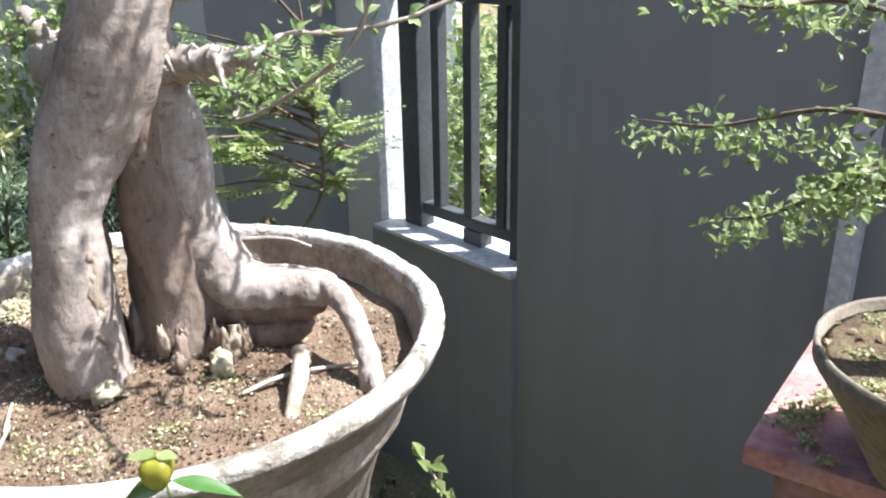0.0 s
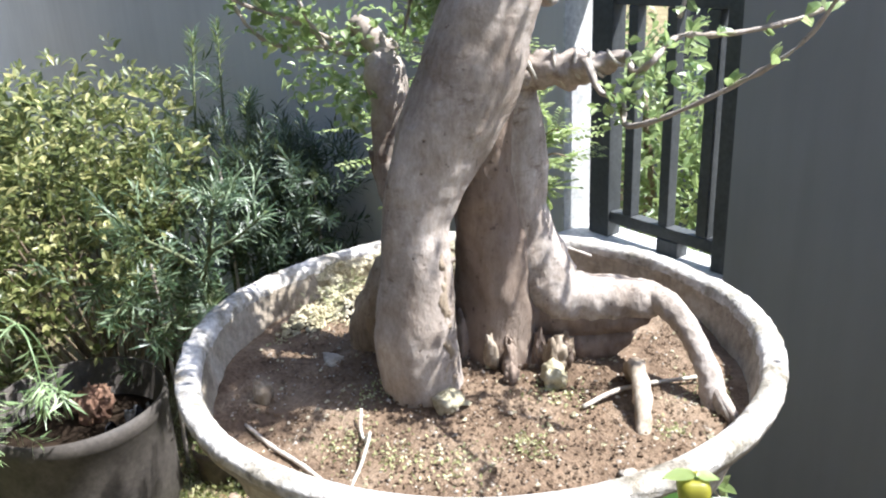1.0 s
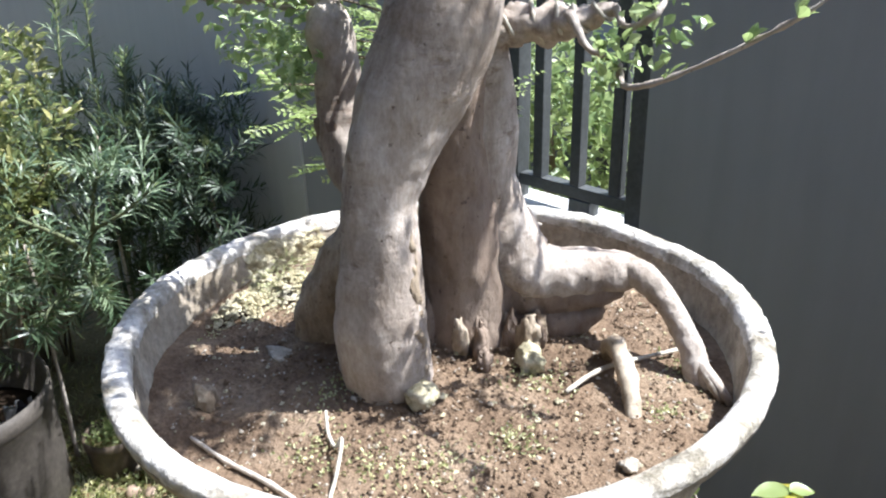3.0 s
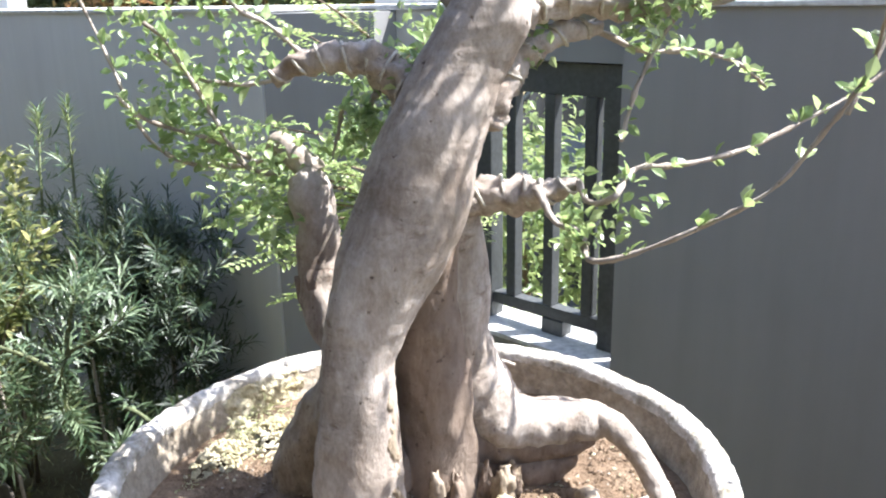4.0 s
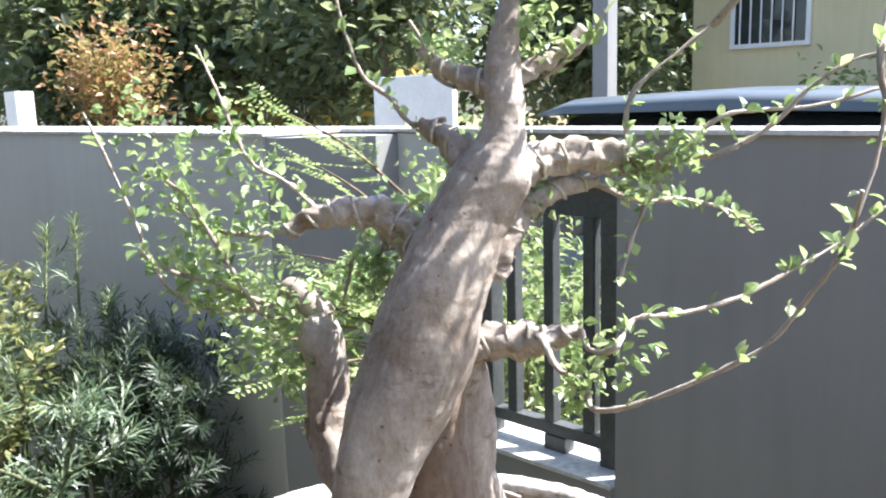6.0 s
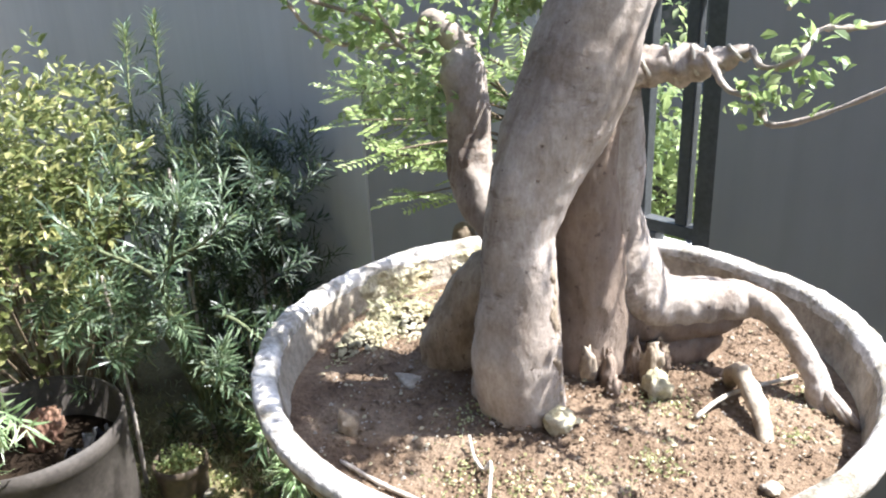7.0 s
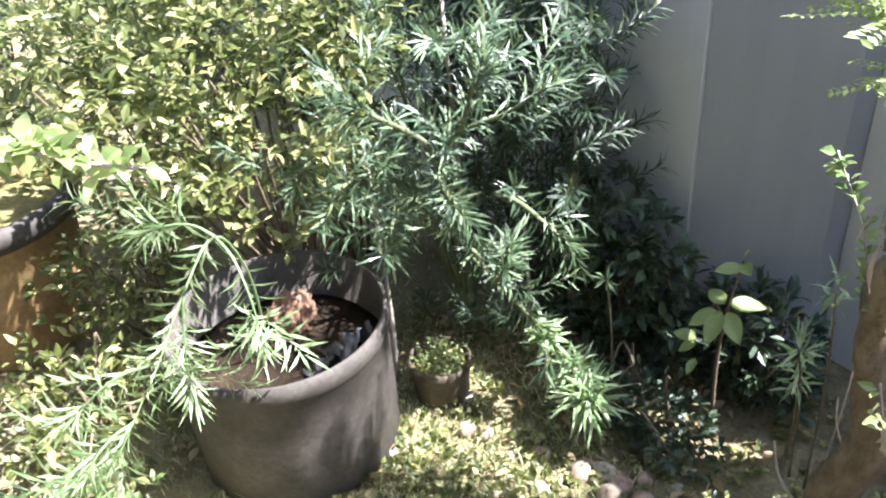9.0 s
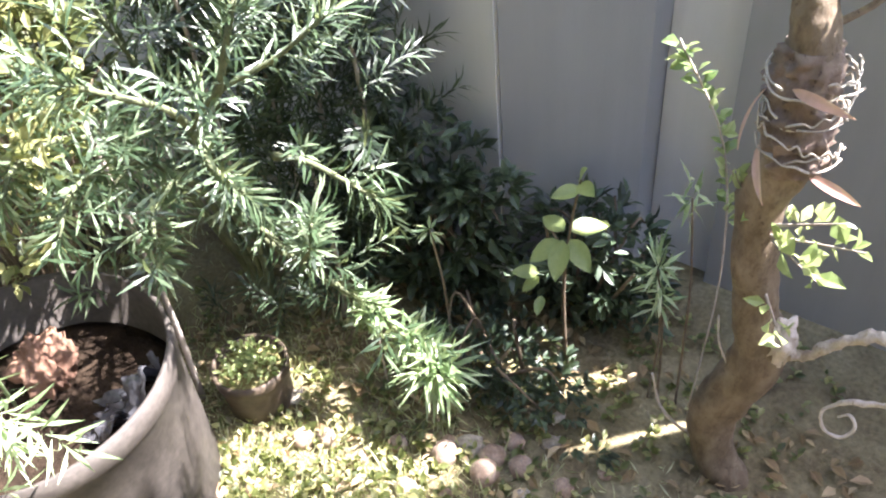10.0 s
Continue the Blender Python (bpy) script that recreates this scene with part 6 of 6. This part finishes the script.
# ---- beyond the wall ----
def build_hedge(name, spots, size, mat, label, seed):
    r = random.Random(seed)
    p = thing(name, (spots[0][0][0], spots[0][0][1], 0), label, "shrub" if spots[0][1][2] < 0.9 else "tree")
    for c, rad, n in spots:
        lv = Leaves()
        under(part("trunk" if spots[0][1][2] >= 0.9 else "stem", tube([(c[0], c[1], 0, 0.02 + 0.05 * rad[2]), (c[0] + 0.1 * rad[0], c[1], c[2] * 0.6, 0.015 + 0.03 * rad[2]), (c[0], c[1], c[2] + rad[2] * 0.5, 0.01)], 5, 9, 0.2, 9), M_BARK2), p)
        for i in range(n):
            d = Vector((r.gauss(0, 0.5), r.gauss(0, 0.5), r.gauss(0, 0.5)))
            at = Vector(c) + Vector([d[j] * rad[j] for j in range(3)])
            if at.y < 1.26:
                continue
            for _ in range(3):
                s = size * r.uniform(0.6, 1.3)
                lv.blade(at + Vector((r.gauss(0, size), r.gauss(0, size), r.gauss(0, size))) * 0.7, (r.gauss(0, 1), r.gauss(0, 1), r.gauss(0, 0.7)), (r.gauss(0, 0.6), r.gauss(0, 0.6), 1), s, s * 0.5, 0.2, 0.15)
        under(lv.done("foliage", mat), p)
    return p


build_hedge("leafy_shrub", [((-1.25, 1.75, 0.85), (0.5, 0.3, 0.38), 700), ((-0.75, 1.7, 0.8), (0.4, 0.3, 0.3), 300), ((-1.9, 2.3, 1.0), (0.6, 0.4, 0.3), 360)], 0.05, M_BACKLEAF, "sunlit leafy bushes outside the barred opening", 21)
road = part("road", box_bm((-60, 2.4, 0.012), (60, 6.5, 0.02)), M_ROAD, smooth=False)
tagged(road, "worn grey asphalt road", "road", kind="structure")


def build_car():
    c = thing("parked_car", (-0.6, 3.9, 0.02), "dark blue car parked beyond the wall", "car")
    x0, x1, y0, y1 = -2.55, 1.9, 3.1, 4.85

    def hull(name, sections, mat):
        bm = bmesh.new()
        rings = []
        for x, zl, zh, w in sections:
            ring = []
            ym = (y0 + y1) / 2
            for k in range(20):
                a = math.pi * k / 19
                yy = ym - math.copysign(abs(math.cos(a)) ** 0.35, math.cos(a)) * w
                ring.append(bm.verts.new((x, yy, zl + (zh - zl) * abs(math.sin(a)) ** 0.5)))
            rings.append(ring)
        for a, b in zip(rings, rings[1:]):
            for k in range(19):
                bm.faces.new((a[k], b[k], b[k + 1], a[k + 1]))
        bm.faces.new(rings[0])
        bm.faces.new(rings[-1][::-1])
        bmesh.ops.recalc_face_normals(bm, faces=bm.faces)
        return under(part(name, bm, mat), c)

    hull("lower_body", [(x0, 0.45, 0.75, 0.7), (x0 + 0.15, 0.3, 1.0, 0.84), (x0 + 1.0, 0.28, 1.06, 0.87), (x1 - 1.1, 0.28, 1.02, 0.87), (x1 - 0.2, 0.3, 0.9, 0.84), (x1, 0.45, 0.7, 0.7)], M_CARPAINT)
    hull("cabin_glass", [(x0 + 0.14, 0.9, 1.02, 0.80), (x0 + 0.42, 0.9, 1.60, 0.735), (x0 + 1.4, 0.9, 1.66, 0.73), (x1 - 2.0, 0.9, 1.62, 0.72), (x1 - 1.2, 0.9, 1.02, 0.76)], M_GLASS)
    hull("roof", [(x0 + 0.30, 1.585, 1.61, 0.71), (x0 + 0.5, 1.60, 1.685, 0.735), (x0 + 1.4, 1.61, 1.715, 0.735), (x1 - 2.2, 1.59, 1.685, 0.72), (x1 - 1.95, 1.57, 1.60, 0.70)], M_CARPAINT)
    for x in (x0 + 0.85, x1 - 0.85):
        for y in (y0 + 0.05, y1 - 0.25):
            bm = bmesh.new()
            bmesh.ops.create_cone(bm, cap_ends=True, segments=28, radius1=0.32, radius2=0.32, depth=0.2)
            bmesh.ops.bevel(bm, geom=list(bm.edges), offset=0.02, segments=1, affect="EDGES")
            bmesh.ops.transform(bm, matrix=Matrix.Translation((x, y + 0.1, 0.34)) @ Matrix.Rotation(radians(90), 4, "X"), verts=bm.verts)
            under(part("wheel", bm, M_PLASTIC), c)
    return c


build_car()
board = part("white_board", box_bm((-3.25, 2.95, 0.05), (-2.6, 2.99, 1.84), 0.006), M_WHITE, smooth=False)
tagged(board, "plain white board standing beyond the wall", "board")
post = part("concrete_post", box_bm((-3.61, 5.97, 0.0), (-3.45, 6.13, 3.6), 0.01), M_WALL, smooth=False)
tagged(post, "grey concrete post by the road", "post")
post = part("white_post", box_bm((-12.0, 3.95, 0.0), (-11.6, 4.2, 1.98), 0.01), M_WHITE, smooth=False)
tagged(post, "white painted gate post by the road", "post")


def build_house(x0, x1, y, h, mat, label, wins, deep=5.0):
    hs = thing("house", ((x0 + x1) / 2, y, 0), label, "house")
    under(part("wall", box_bm((x0, y, 0), (x1, y + deep, h)), mat, smooth=False), hs)
    under(part("roof", box_bm((x0 - 0.5, y - 0.6, h + 0.002), (x1 + 0.5, y + deep + 0.5, h + 0.16), 0.02), M_RED, smooth=False), hs)
    for wx, wz, ww, wh in wins:
        w = under(part("window", box_bm((wx, y - 0.03, wz), (wx + ww, y - 0.004, wz + wh)), M_GLASS, smooth=False), hs)
        for lo, hi in (((wx - 0.05, y - 0.05, wz - 0.05), (wx + ww + 0.05, y - 0.005, wz)), ((wx - 0.05, y - 0.05, wz + wh), (wx + ww + 0.05, y - 0.005, wz + wh + 0.05)),
                       ((wx - 0.05, y - 0.05, wz), (wx, y - 0.005, wz + wh)), ((wx + ww, y - 0.05, wz), (wx + ww + 0.05, y - 0.005, wz + wh))):
            f = part("frame", box_bm(lo, hi), M_WHITE, w, smooth=False)
        for k in range(int(ww / 0.12)):
            part("window_bar", box_bm((wx + 0.06 + k * 0.12, y - 0.06, wz), (wx + 0.075 + k * 0.12, y - 0.045, wz + wh)), M_WHITE, w, smooth=False)
    return hs


build_house(-4.13, 6.0, 9.0, 3.4, M_HOUSE, "cream rendered house with barred windows", [(-3.6, 2.22, 0.8, 0.9), (-1.9, 2.2, 1.2, 0.9)])
build_house(-14.0, -8.6, 8.0, 3.4, M_HOUSE2, "ochre house wall half hidden by trees", [(-10.9, 1.2, 0.7, 1.2)], 1.2)
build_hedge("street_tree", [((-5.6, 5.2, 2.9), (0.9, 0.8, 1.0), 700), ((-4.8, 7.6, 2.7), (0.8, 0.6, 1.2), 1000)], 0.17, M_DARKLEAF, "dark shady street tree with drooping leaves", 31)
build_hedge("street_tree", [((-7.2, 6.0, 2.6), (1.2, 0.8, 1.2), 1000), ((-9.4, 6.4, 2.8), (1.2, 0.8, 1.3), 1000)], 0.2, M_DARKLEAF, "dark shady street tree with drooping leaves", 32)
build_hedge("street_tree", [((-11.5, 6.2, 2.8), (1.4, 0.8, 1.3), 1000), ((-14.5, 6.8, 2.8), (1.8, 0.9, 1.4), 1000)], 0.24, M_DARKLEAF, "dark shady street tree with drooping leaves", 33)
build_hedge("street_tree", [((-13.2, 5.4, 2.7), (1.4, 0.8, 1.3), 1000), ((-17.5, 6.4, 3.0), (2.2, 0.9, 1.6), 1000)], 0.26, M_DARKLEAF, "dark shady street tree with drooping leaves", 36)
build_hedge("rusty_shrub", [((-8.8, 4.0, 2.0), (0.7, 0.5, 0.6), 620)], 0.10, M_RUST, "shrub with rust-red and orange leaves beyond the wall", 34)
build_hedge("leafy_shrub", [((-4.6, 8.4, 1.6), (0.5, 0.4, 0.8), 400), ((-2.2, 8.2, 1.4), (0.6, 0.4, 0.4), 260)], 0.1, M_BACKLEAF, "green hedge in front of the house", 35)
for k, (x, y) in enumerate(((-9, 22), (-16, 24), (-24, 22), (-2, 26), (6, 25))):
    build_hedge("far_tree", [((x, y, 4.0), (5.0, 2.0, 3.6), 1500)], 0.5, M_DARKLEAF, "tall dark tree in the distance", 40 + k)
